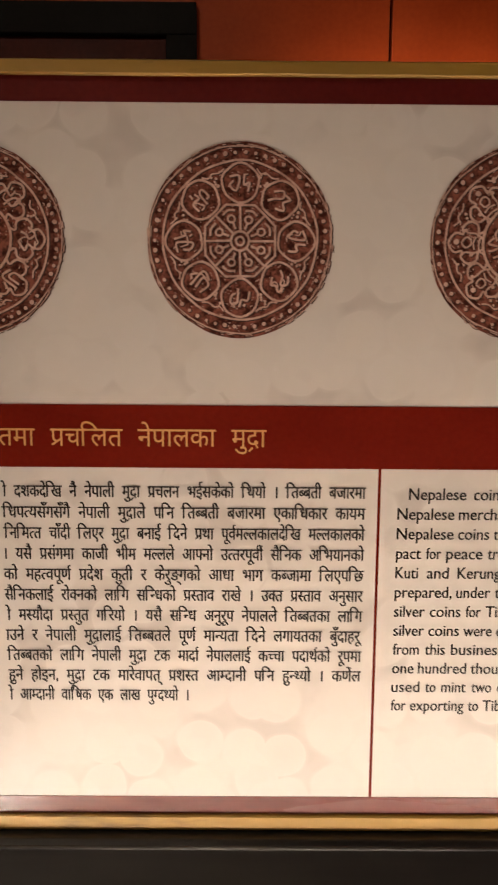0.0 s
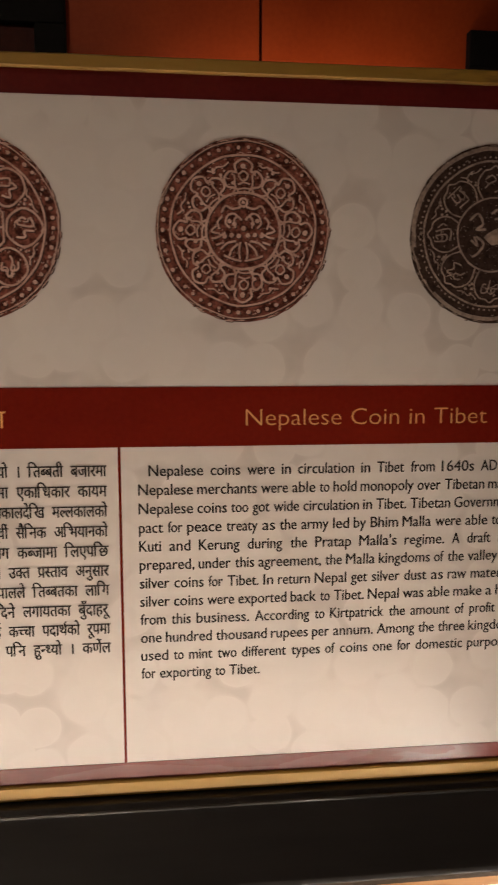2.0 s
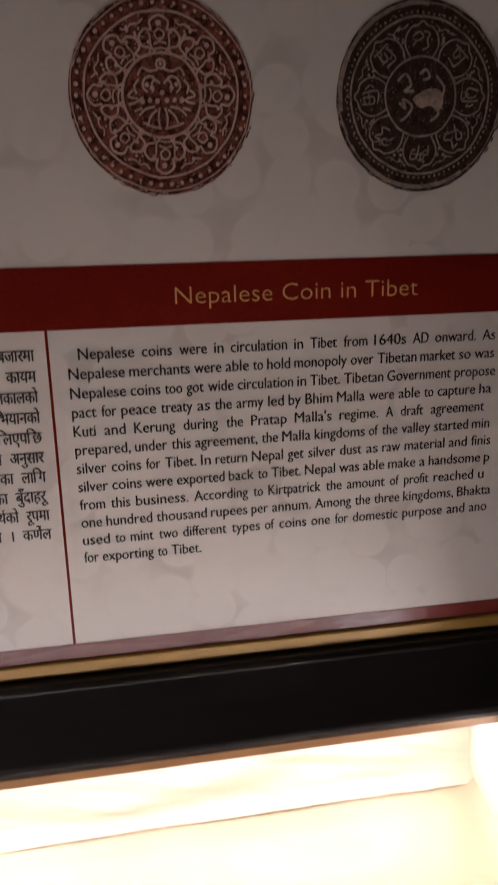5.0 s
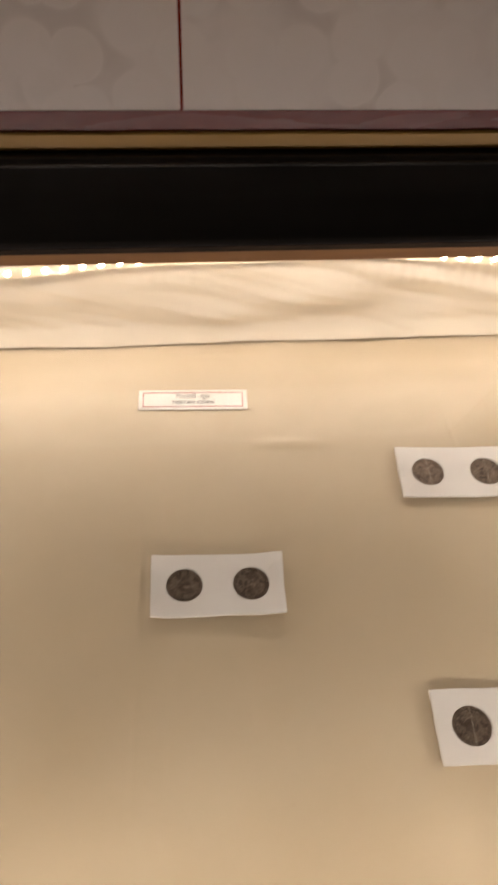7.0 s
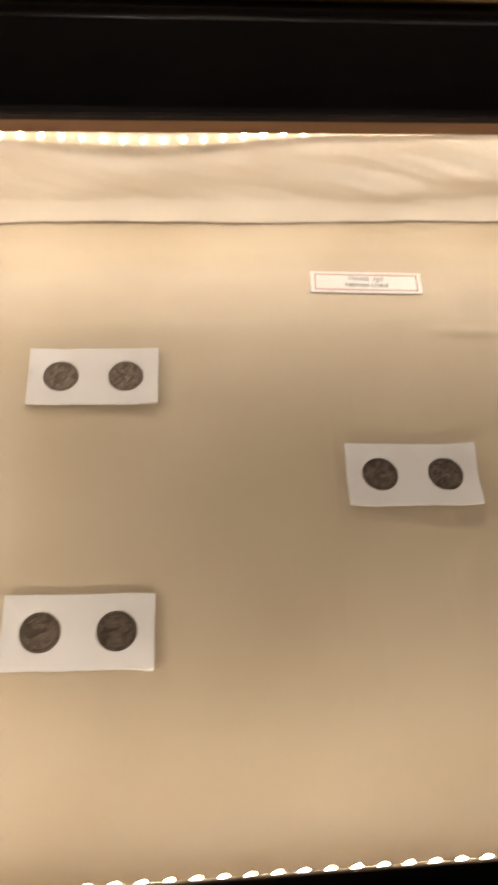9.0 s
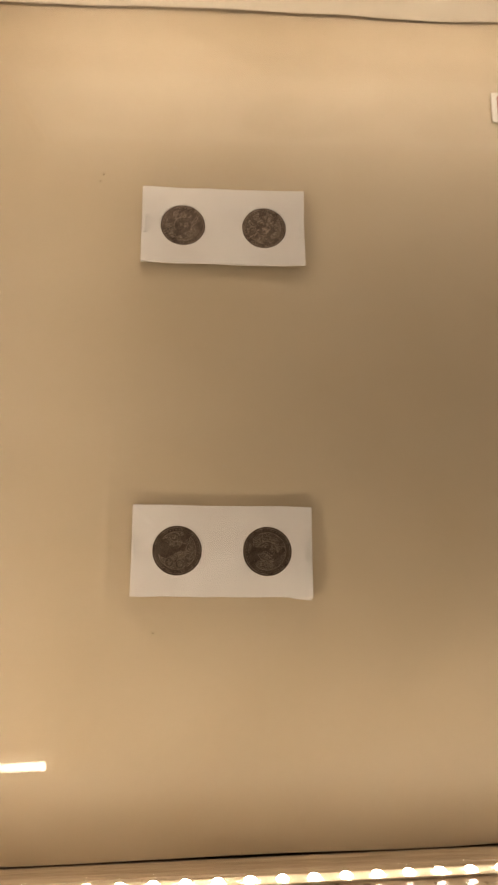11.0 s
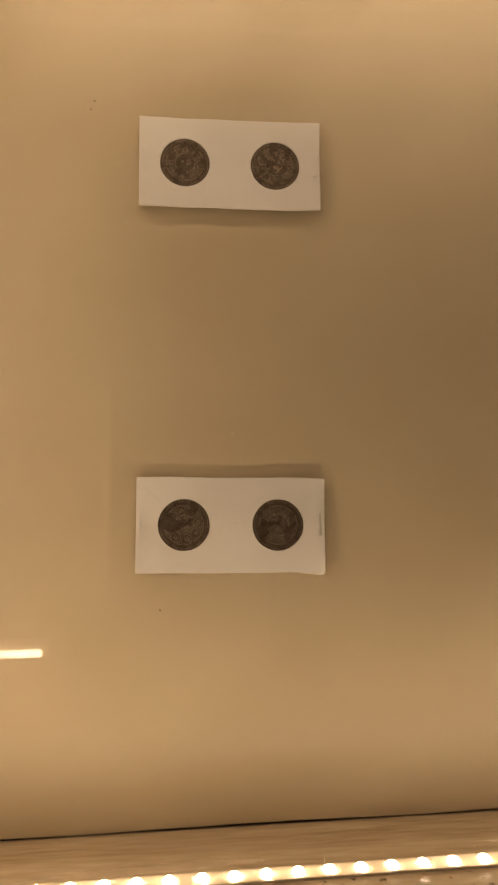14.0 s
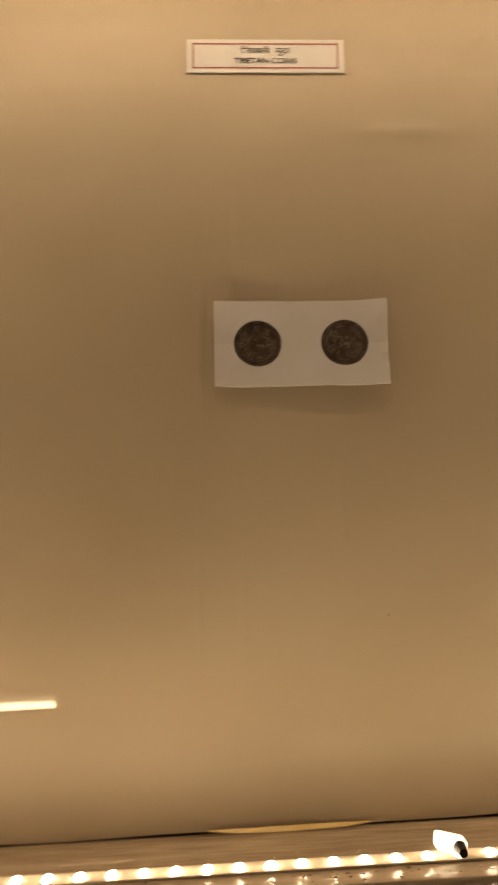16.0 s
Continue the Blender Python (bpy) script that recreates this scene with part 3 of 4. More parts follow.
def card_mesh(w=0.102, h=0.0512, r=0.0140, thick=0.0018, curl=0.0006, seed=0):
    """A folded-out white card with two round windows."""
    bm = bmesh.new()
    n = 48
    for side in (-1, 1):
        cx = side * w / 4
        rings = []
        for lay, z in ((0, thick), (1, -0.0006)):
            rings.append([bm.verts.new((cx + r * math.cos(2 * math.pi * i / n), r * math.sin(2 * math.pi * i / n), z)) for i in range(n)])
        outer = []
        for i in range(n):
            a = 2 * math.pi * i / n
            c, s = math.cos(a), math.sin(a)
            k = min((w / 4) / abs(c) if abs(c) > 1e-6 else 9, (h / 2) / abs(s) if abs(s) > 1e-6 else 9)
            outer.append((cx + k * c, k * s))
        mid = [bm.verts.new((cx + (r * 1.12) * math.cos(2 * math.pi * i / n), r * 1.12 * math.sin(2 * math.pi * i / n), thick)) for i in range(n)]
        top = [bm.verts.new((x, y, thick)) for x, y in outer]
        low = [bm.verts.new((x, y, 0)) for x, y in outer]
        for i in range(n):
            j = (i + 1) % n
            bm.faces.new((rings[1][i], rings[1][j], rings[0][j], rings[0][i]))
            bm.faces.new((rings[0][i], rings[0][j], mid[j], mid[i]))
            bm.faces.new((mid[i], mid[j], top[j], top[i]))
            bm.faces.new((top[i], top[j], low[j], low[i]))
        bm.faces.new(rings[1])
    bmesh.ops.remove_doubles(bm, verts=bm.verts, dist=1e-6)
    for v in bm.verts:
        x, y = v.co.x / w, v.co.y / h
        v.co.z += (curl if v.co.z > -0.0005 else 0) * (4 * x * x * 2 * abs(y) + noise.noise((x * 3 + seed, y * 3, seed)) * 0.8)
        v.co.y += 0.0006 * noise.noise((x * 5 + seed, round(y), 3)) * (abs(y) > 0.49)
    bmesh.ops.recalc_face_normals(bm, faces=bm.faces)
    return bm


def coin_art(rng, kind, r, w):
    """The worn relief of a struck coin: beaded rim, rings, medallions with signs and a centre."""
    bm = bmesh.new()
    beads = 44
    for i in range(beads):
        a = 2 * math.pi * i / beads
        if rng.random() < 0.9:
            dot(bm, 0.90 * r * math.cos(a), 0.90 * r * math.sin(a), 0.022 * r, 8)
    ring(bm, 0, 0, 0.975 * r, w * 0.9, 72)
    ring(bm, 0, 0, 0.80 * r, w, 72)
    petals(bm, rng, kind, r, w)
    return bm


SIGNS = (
    (((-0.8, 0.5), (-0.1, 0.6), (-0.2, -0.6), (-0.7, -0.3), (-0.6, 0.1)), ((0.2, 0.7), (0.3, -0.1), (0.8, 0.0), (0.7, -0.7))),
    (((-0.7, -0.6), (-0.7, 0.1), (-0.1, 0.1), (-0.1, 0.7)), ((0.1, -0.7), (0.2, 0.3), (0.7, 0.5), (0.7, -0.2), (0.3, -0.3)), ((-0.5, 0.5), (-0.4, 0.75))),
    (((-0.8, 0.2), (-0.3, 0.6), (0.0, 0.2), (-0.4, -0.1), (-0.7, -0.6)), ((0.1, 0.6), (0.7, 0.5), (0.4, 0.0), (0.75, -0.4), (0.1, -0.7))),
    (((-0.6, 0.7), (-0.6, -0.2), (0.0, -0.3), (0.0, 0.6)), ((0.3, 0.7), (0.35, -0.7), (-0.5, -0.65)), ((0.6, 0.4), (0.8, 0.0), (0.6, -0.4))),
    (((-0.7, 0.6), (0.7, 0.6)), ((-0.4, 0.5), (-0.5, -0.1), (-0.1, -0.3), (0.0, 0.3)), ((0.4, 0.5), (0.4, -0.6), (0.0, -0.75), (-0.6, -0.6))),
)


def petals(bm, rng, kind, r, w):
    inner = 0.36 if kind == "wheel" else 0.42
    for i in range(8):
        a = 2 * math.pi * i / 8 + math.pi / 8 * (kind == "none")
        cx, cy = 0.595 * r * math.cos(a), 0.595 * r * math.sin(a)
        if kind == "wheel":
            ring(bm, cx, cy, 0.196 * r, w, 26, wobble=0.007 * r)
        else:
            lobe = [(-0.12, -0.19), (-0.10, -0.13), (-0.185, -0.11), (-0.215, -0.02), (-0.155, 0.05), (-0.085, 0.045), (-0.095, 0.13), (0, 0.19), (0.095, 0.13), (0.085, 0.045), (0.155, 0.05), (0.215, -0.02), (0.185, -0.11), (0.10, -0.13), (0.12, -0.19)]
            if kind == "lion":
                lobe = [(-0.13, -0.19), (-0.19, -0.08), (-0.19, 0.03), (-0.13, 0.12), (-0.06, 0.14), (0, 0.18), (0.06, 0.14), (0.13, 0.12), (0.19, 0.03), (0.19, -0.08), (0.13, -0.19)]
            curved(bm, turned(lobe, a - math.pi / 2, cx, cy, r), w)
        lean = a - math.pi / 2 + rng.uniform(-0.15, 0.15)
        if kind == "lotus":
            # cloud petals: an eye, curls round it and a bead at the tip
            ring(bm, cx, cy, 0.05 * r, w * 0.8, 14, wobble=0.005 * r)
            dot(bm, *turned([(0, 0.11)], lean, cx, cy, r)[0], 0.03 * r, 9)
            for side in (-1, 1):
                curved(bm, turned([(side * 0.05, -0.18), (side * 0.10, -0.10), (side * 0.10, 0.0), (side * 0.13, 0.03)], lean, cx, cy, r), w * 0.8)
                dot(bm, *turned([(side * 0.12, -0.02 + 0.05 * side)], lean, cx, cy, r)[0], 0.022 * r, 8)
            for k in range(2):
                curved(bm, turned([(-0.07, -0.09 - 0.05 * k), (0, -0.07 - 0.06 * k), (0.07, -0.09 - 0.05 * k)], lean, cx, cy, r), w * 0.75)
        else:
            for pts in SIGNS[rng.randrange(5)]:
                pts = [(u + rng.uniform(-0.1, 0.1), v + rng.uniform(-0.1, 0.1)) for u, v in pts]
                curved(bm, turned(pts, lean, cx, cy, 0.135 * r), w * 0.95)
            for pts in squiggle(rng, 2):
                curved(bm, turned(pts, lean, cx, cy, 0.17 * r), w * 0.6)
        b = a + math.pi / 8
        for k in range(6):
            q, d = (0.60 + 0.028 * k) * r, b + rng.uniform(-0.12, 0.12) * (0.3 + 0.16 * k)
            dot(bm, q * math.cos(d), q * math.sin(d), rng.uniform(0.011, 0.020) * r, 7)
        curved(bm, [(q * r * math.cos(b + d), q * r * math.sin(b + d)) for q, d in ((0.76, -0.17), (0.73, -0.08), (0.745, 0.02), (0.72, 0.09), (0.76, 0.17))], w * 0.7)
    if kind == "wheel":
        stroke(bm, [(0.40 * r * (1 - 0.07 * (i % 2)) * math.cos(math.pi * i / 8 + math.pi / 8), 0.40 * r * (1 - 0.07 * (i % 2)) * math.sin(math.pi * i / 8 + math.pi / 8)) for i in range(16)], w, True)
        ring(bm, 0, 0, 0.10 * r, w, 20)
        ring(bm, 0, 0, 0.045 * r, w, 14)
        for i in range(8):
            a = math.pi * i / 4
            curved(bm, turned([(0.11, 0), (0.36, 0)], a, 0, 0, r), w)
            ring(bm, 0.24 * r * math.cos(a + math.pi / 8), 0.24 * r * math.sin(a + math.pi / 8), 0.038 * r, w * 0.9, 12)
            curved(bm, turned([(0.13, 0.0), (0.20, 0.0)], a + math.pi / 8, 0, 0, r), w)
            curved(bm, turned([(0.31, -0.07), (0.335, 0.0), (0.31, 0.07)], a + math.pi / 8, 0, 0, r), w)
    else:
        ring(bm, 0, 0, inner * r, w * 1.2, 56)
    if kind == "lotus":
        # a flower: round bud above, curled leaves, a row of seeds and a fluted base
        ring(bm, 0, 0.31 * r, 0.045 * r, w, 14)
        dot(bm, 0, 0.31 * r, 0.02 * r, 8)
        for side in (-1, 1):
            for pts in (((0.03, 0.26), (0.12, 0.24), (0.20, 0.27), (0.25, 0.20)), ((0.05, 0.15), (0.10, 0.19), (0.17, 0.17), (0.20, 0.09), (0.15, 0.03)),
                        ((0.02, 0.12), (0.06, 0.16), (0.10, 0.12), (0.09, 0.03)), ((0.24, 0.16), (0.29, 0.10), (0.27, 0.02)), ((0.30, 0.06), (0.36, 0.0), (0.26, -0.03)),
                        ((0.20, -0.02), (0.30, -0.07), (0.36, -0.08)), ((0.08, -0.11), (0.18, -0.13), (0.26, -0.20)), ((0.06, -0.14), (0.13, -0.20), (0.16, -0.28)),
                        ((0.22, -0.12), (0.31, -0.15)), ((0.03, -0.12), (0.05, -0.22), (0.04, -0.31)), ((0.02, -0.33), (0.12, -0.31), (0.22, -0.27))):
                curved(bm, [(side * u * r, v * r) for u, v in pts], w * 0.95)
            for u, v in ((0.05, -0.05), (0.13, -0.045), (0.21, -0.055), (0.10, 0.08), (0.0, 0.03), (0.155, 0.11)):
                dot(bm, side * u * r, v * r + 0.004 * r * side, 0.026 * r, 9)
    if kind == "sign":
        for k in range(3):
            for pts in squiggle(rng, 3):
                curved(bm, turned(pts, 0, 0.14 * r * (k - 1), rng.uniform(-0.15, 0.15) * r, 0.26 * r), w * 1.1)
    if kind == "lion":
        # plain curved relief in the middle
        for pts in (((-0.28, 0.16), (-0.18, 0.24), (-0.12, 0.12), (-0.20, 0.06), (-0.08, 0.06)), ((0.18, 0.22), (0.28, 0.10), (0.24, -0.02)), ((-0.02, 0.24), (0.06, 0.28), (0.10, 0.2), (0.02, 0.18)), ((-0.2, -0.02), (-0.10, -0.10), (-0.18, -0.22), (-0.24, -0.25)), ((0.16, -0.1), (0.22, -0.18), (0.12, -0.26)), ((-0.26, -0.06), (-0.18, -0.12), (-0.22, -0.02))):
            curved(bm, [(x * r, y * r) for x, y in pts], w * 1.6)
        bm.faces.new([bm.verts.new((x * r, y * r, 0)) for x, y in rounded(((-0.10, -0.03), (0.0, -0.11), (0.12, -0.09), (0.22, -0.15), (0.27, -0.05), (0.24, 0.06), (0.12, 0.09), (0.0, 0.05), (-0.10, -0.02)))[:-1]])


def struck_coin(parent, cx, seed, turn):
    """A worn silver coin in a card window: a low drum with a raised rim and relief."""
    bm = bmesh.new()
    n = 56
    prof = [(0.0139, 0.0002), (0.0139, 0.0012), (0.0134, 0.0014), (0.0129, 0.0012), (0.0, 0.0012)]
    prev = None
    for r, z in prof:
        if r == 0.0:
            c = bm.verts.new((0, 0, z))
            for i in range(n):
                bm.faces.new((prev[i], prev[(i + 1) % n], c))
            break
        cur = [bm.verts.new((r * (1 + 0.006 * math.sin(2 * math.pi * i / n * 3 + seed)) * math.cos(2 * math.pi * i / n), r * math.sin(2 * math.pi * i / n), z)) for i in range(n)]
        if prev:
            for i in range(n):
                bm.faces.new((prev[i], prev[(i + 1) % n], cur[(i + 1) % n], cur[i]))
        prev = cur
    coin = part("coin", bm, SILVER, parent, "worn tarnished silver coin", pose(cx, 0, 0, 0, 0, turn), False)
    g = random.Random(seed)
    bm = coin_art(g, ("wheel", "lotus", "sign", "lion")[seed % 4], 0.0132, 0.00044)
    # worn away in patches, and given a little height
    gone = [f for f in bm.faces if noise.noise((f.calc_center_median().x * 270, f.calc_center_median().y * 270, seed * 3.1)) > 0.16]
    bmesh.ops.delete(bm, geom=gone, context="FACES")
    made = bmesh.ops.extrude_face_region(bm, geom=bm.faces[:])
    bmesh.ops.translate(bm, vec=(0, 0, 0.00024), verts=[v for v in made["geom"] if isinstance(v, bmesh.types.BMVert)])
    part("relief", bm, SILVER_EDGE, coin, "", pose(0, 0, 0.00121))
    return coin


def coin_card(u, v, turn, seed, label, marks=(), streaks=()):
    card = thing("coin_card", on_cloth(u, v, 0.0016, turn), label, "coin card", "coin cards on the cloth")
    part("card", card_mesh(seed=seed, curl=0.0026 if seed == 3 else 0.0010 + 0.0004 * (seed % 3)), CARD, card)
    for k, side in enumerate((-1, 1)):
        struck_coin(card, side * 0.0255, seed * 2 + k, rng.uniform(-40, 40))
    # each end is held by a staple, coloured white for its glint
    for side in (-1, 1):
        bm = bmesh.new()
        x = side * 0.0484
        stroke(bm, [(x - 0.0012, -0.0062), (x + 0.0012, -0.0058), (x + 0.0012, 0.0061), (x - 0.0011, 0.0058)], 0.0007, True, 0.0026)
        made = bmesh.ops.extrude_face_region(bm, geom=bm.faces[:])
        bmesh.ops.translate(bm, vec=(0, 0, 0.0007), verts=[v for v in made["geom"] if isinstance(v, bmesh.types.BMVert)])
        bmesh.ops.recalc_face_normals(bm, faces=bm.faces)
        part("staple", bm, TAPE_WHITE, card, "staple coloured white for its glint")
    # clear sleeve folded over it
    bm = grid(16, 9, lambda s, j: ((s - 0.5) * 0.1030, (j / 8 - 0.5) * 0.0522, 0.0034 + 0.0006 * noise.noise((s * 9 + seed, j * 0.4, seed))))
    sleeve = part("sleeve", bm, FILM, card, "clear film sleeve", None, True)
    sleeve.visible_shadow = False
    # thin pale lines added for bright streaks, such as reflections in the sleeve
    for x0, lean, y0, y1 in streaks:
        bm = bmesh.new()
        for s in range(12):
            a, c = y0 + (y1 - y0) * s / 12, y0 + (y1 - y0) * (s + 1) / 12
            lift = 0.0036 if abs(a) < 0.029 else 0.0012
            lift2 = 0.0036 if abs(c) < 0.029 else 0.0012
            w = 0.00014
            vs = [bm.verts.new((x0 + lean * yy + dx, yy, zz + dz)) for yy, zz in ((a, lift), (c, lift2)) for dx, dz in ((-w, 0), (0, w), (w, 0))]
            bm.faces.new((vs[0], vs[1], vs[4], vs[3]))
            bm.faces.new((vs[1], vs[2], vs[5], vs[4]))
        part("streak", bm, PALE_STREAK, card, "thin pale line for a bright streak")
    if "torn" in marks:
        bm = grid(8, 4, lambda s, j: (0.038 + 0.0125 * s, -0.0254 - 0.0005 * j * (0.3 + s), 0.0012 + 0.0008 * math.sin(s * 3 + j)))
        part("torn_edge", bm, CARD, card, "torn curling paper edge", None, True)
    return card


coin_card(-0.2315, 0.1602, -1.1, 1, "white card with two dark silver coins on cream cloth")
coin_card(-0.2352, 0.3627, -1.4, 2, "white card with two silver coins and a torn lower edge", ("torn",))
coin_card(0.0125, 0.2541, -1.6, 3, "slightly bowed white card with two silver coins below the label", (), ((-0.0275, -0.03, 0.027, 0.062), (-0.0535, -0.02, -0.034, 0.055), (0.024, 0.0, -0.05, -0.028)))
coin_card(0.2250, 0.1605, -2.6, 4, "white card with two pale silver coins beside the label", (), ((-0.0255, -0.04, -0.024, 0.028), (0.0255, -0.04, -0.024, 0.028)))
coin_card(0.2068, 0.3730, -1.8, 5, "white card with two silver coins near the front ledge", (), ((-0.0255, 0.02, -0.024, 0.026), (0.0255, 0.02, -0.024, 0.026)))

# ---- caption label ----
tag = thing("caption_label", on_cloth(0.0015, 0.0674, 0.0006, -2.1), "small white caption label with a thin red border on the cloth", "label")
part("paper", box(-0.0493, 0.0493, -0.0114, 0.0114, 0, 0.0007, 0.0002), LABEL, tag)
for x0, x1, y0, y1 in ((-0.0455, 0.0455, 0.0078, 0.0086), (-0.0455, 0.0455, -0.0086, -0.0078), (-0.0455, -0.0447, -0.0078, 0.0078), (0.0447, 0.0455, -0.0078, 0.0078)):
    part("border", box(x0, x1, y0, y1, 0.0007, 0.0009), RED_INK, tag)
lettering("caption", "TIBETAN COINS", tag, INK, -0.0195, -0.0052, 0.0052, 0.039, 0.0010, "small bold capitals", 0.03)
devanagari("caption", "ितब्बती मुद्रा", tag, INK, -0.0155, 0.0014, 0.0060, 0.031, 0.0010, "small Devanagari letters")

# a few specks of lint and dirt on the cloth
for dark, spots in ((False, ((-0.2335, 0.313), (-0.262, 0.118), (0.118, 0.300))), (True, ((-0.274, 0.407), (-0.307, 0.124), (-0.309, 0.129), (0.052, 0.412)))):
    bm = bmesh.new()
    for k, (u, v) in enumerate(spots):
        at = on_cloth(u, v, 0.0011)
        made = bmesh.ops.create_icosphere(bm, subdivisions=1, radius=0.0006)
        bmesh.ops.scale(bm, vec=(1.3, 0.8 + 0.2 * (k % 2), 0.6), verts=made["verts"])
        bmesh.ops.transform(bm, matrix=at, verts=made["verts"])
    tagged(part("dirt_specks" if dark else "lint", bm, CRUMB if dark else LABEL), "tiny brown specks of dirt on cream cloth" if dark else "tiny white bits of lint on cream cloth", "dirt" if dark else "lint", kind="stuff")

# dirt and crumbs that have gathered along the ledge below the rail
g = random.Random(3)
bm = bmesh.new()
for _ in range(520):
    x = g.uniform(-0.39, 0.39)
    if noise.noise((x * 9, 4, 4)) + 0.35 * g.random() < 0.02:
        continue
    t = g.uniform(0.55, 0.975) + 0.02 * noise.noise((x * 20, 1, 8))
    y, z = -0.5152 - 0.0053 * t + 0.0003, -0.249 + 0.0305 * t
    r = g.uniform(0.0003, 0.0011)
    vs = [bm.verts.new((x + r * g.uniform(-1.6, 1.6), y + r * g.uniform(0, 0.9), z + r * g.uniform(-0.9, 0.9))) for _ in range(4)]
    for a, c, d in ((0, 1, 2), (0, 1, 3), (0, 2, 3), (1, 2, 3)):
        bm.faces.new((vs[a], vs[c], vs[d]))
tagged(part("crumbs", bm, CRUMB), "brown crumbs and dirt along the wooden ledge", "dirt", kind="stuff")

# bright gold strip added for the glint along the foot of the ledge
foil = tagged(part("glint_strip", grid(30, 3, lambda s, j: (-0.0539 + 0.0874 * s, -0.5098 - 0.0013 * j * abs(math.sin(s * 3.1)) ** 0.5, -0.3175 + 0.0008 * j + 0.0006 * math.sin(s * 7))), GILT, smooth=True), "narrow bright gold strip for the glint along the ledge foot", "foil strip")

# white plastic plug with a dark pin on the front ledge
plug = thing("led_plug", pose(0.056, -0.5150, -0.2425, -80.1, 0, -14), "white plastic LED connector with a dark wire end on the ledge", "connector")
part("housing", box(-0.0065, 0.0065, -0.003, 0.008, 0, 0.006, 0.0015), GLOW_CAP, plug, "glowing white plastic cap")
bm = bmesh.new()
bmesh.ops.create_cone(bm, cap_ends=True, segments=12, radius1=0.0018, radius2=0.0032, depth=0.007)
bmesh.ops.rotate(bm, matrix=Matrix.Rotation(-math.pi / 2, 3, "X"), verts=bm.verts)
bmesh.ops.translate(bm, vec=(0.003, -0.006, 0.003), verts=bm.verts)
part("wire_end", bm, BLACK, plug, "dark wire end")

# ---- information board ----
# local x runs along the board, y up it, z out of it
board = thing("information_board", pose(0, 0, 0, 90, 0, 0), "printed information board about coins in a gold wooden frame", "information board")
W = 0.440
part("sheet", box(-W, W, -0.016, 0.596, -0.012, 0.0), SHEET, board, "pale beige sheet with ghosted coin pattern")
part("top_band", box(-W, W, 0.5756, 0.596, 0, 0.0005), DARK_MAROON, board, "dark maroon printed band")
part("title_band", box(-W, W, 0.2904, 0.3420, 0, 0.0005), MAROON, board, "maroon printed title band")
part("bottom_band", box(-W, W, -0.0160, 0.0, 0, 0.0005), PALE_MAROON, board, "maroon printed band, paler for its sheen")
part("divider", box(-0.0012, 0.0012, 0.0, 0.2904, 0, 0.0004), MAROON, board, "thin maroon dividing line")


def frame_bar(x0, x1, y0, y1, seed):
    """A hand-cut gold strip with slightly uneven edges."""
    bm = bmesh.new()
    n = 90 if x1 - x0 > y1 - y0 else 1
    m = 1 if n > 1 else 70
    pts = []
    for k in range(max(n, m) + 1):
        s = k / max(n, m)
        wob = 0.0005 * noise.noise((s * 9, seed, 1)) + 0.0003 * noise.noise((s * 40, seed, 2))
        if n > 1:
            x = x0 + (x1 - x0) * s
            pts.append([(x, y0 + wob, -0.012), (x, y0 + wob, 0.0035), (x, y0 + 0.0012 + wob, 0.005), (x, y1 - 0.0012 - wob, 0.005), (x, y1 - wob, 0.0035), (x, y1 - wob, -0.012)])
        else:
            y = y0 + (y1 - y0) * s
            pts.append([(x1 + wob, y, -0.012), (x1 + wob, y, 0.0035), (x1 - 0.0012, y, 0.005), (x0 + 0.0012, y, 0.005), (x0, y, 0.0035), (x0, y, -0.012)])
    vs = [[bm.verts.new(p) for p in row] for row in pts]
    for a, b in zip(vs, vs[1:]):
        for k in range(6):
            bm.faces.new((a[k], a[(k + 1) % 6], b[(k + 1) % 6], b[k]))
    bm.faces.new(vs[0][::-1])
    bm.faces.new(vs[-1])
    bmesh.ops.recalc_face_normals(bm, faces=bm.faces)
    return part("frame_bar", bm, GOLD, board, "gold painted wooden strip")


frame_bar(-W - 0.013, W + 0.013, 0.5945, 0.6056, 1)
frame_bar(-W - 0.013, W + 0.013, -0.0296, -0.0157, 2)
frame_bar(-W - 0.013, -W, -0.0150, 0.5940, 3)
frame_bar(W, W + 0.013, -0.0150, 0.5940, 4)
part("backing", box(-W - 0.010, W + 0.010, -0.028, 0.603, -0.022, -0.0125), WORN, board, "dark backing board")


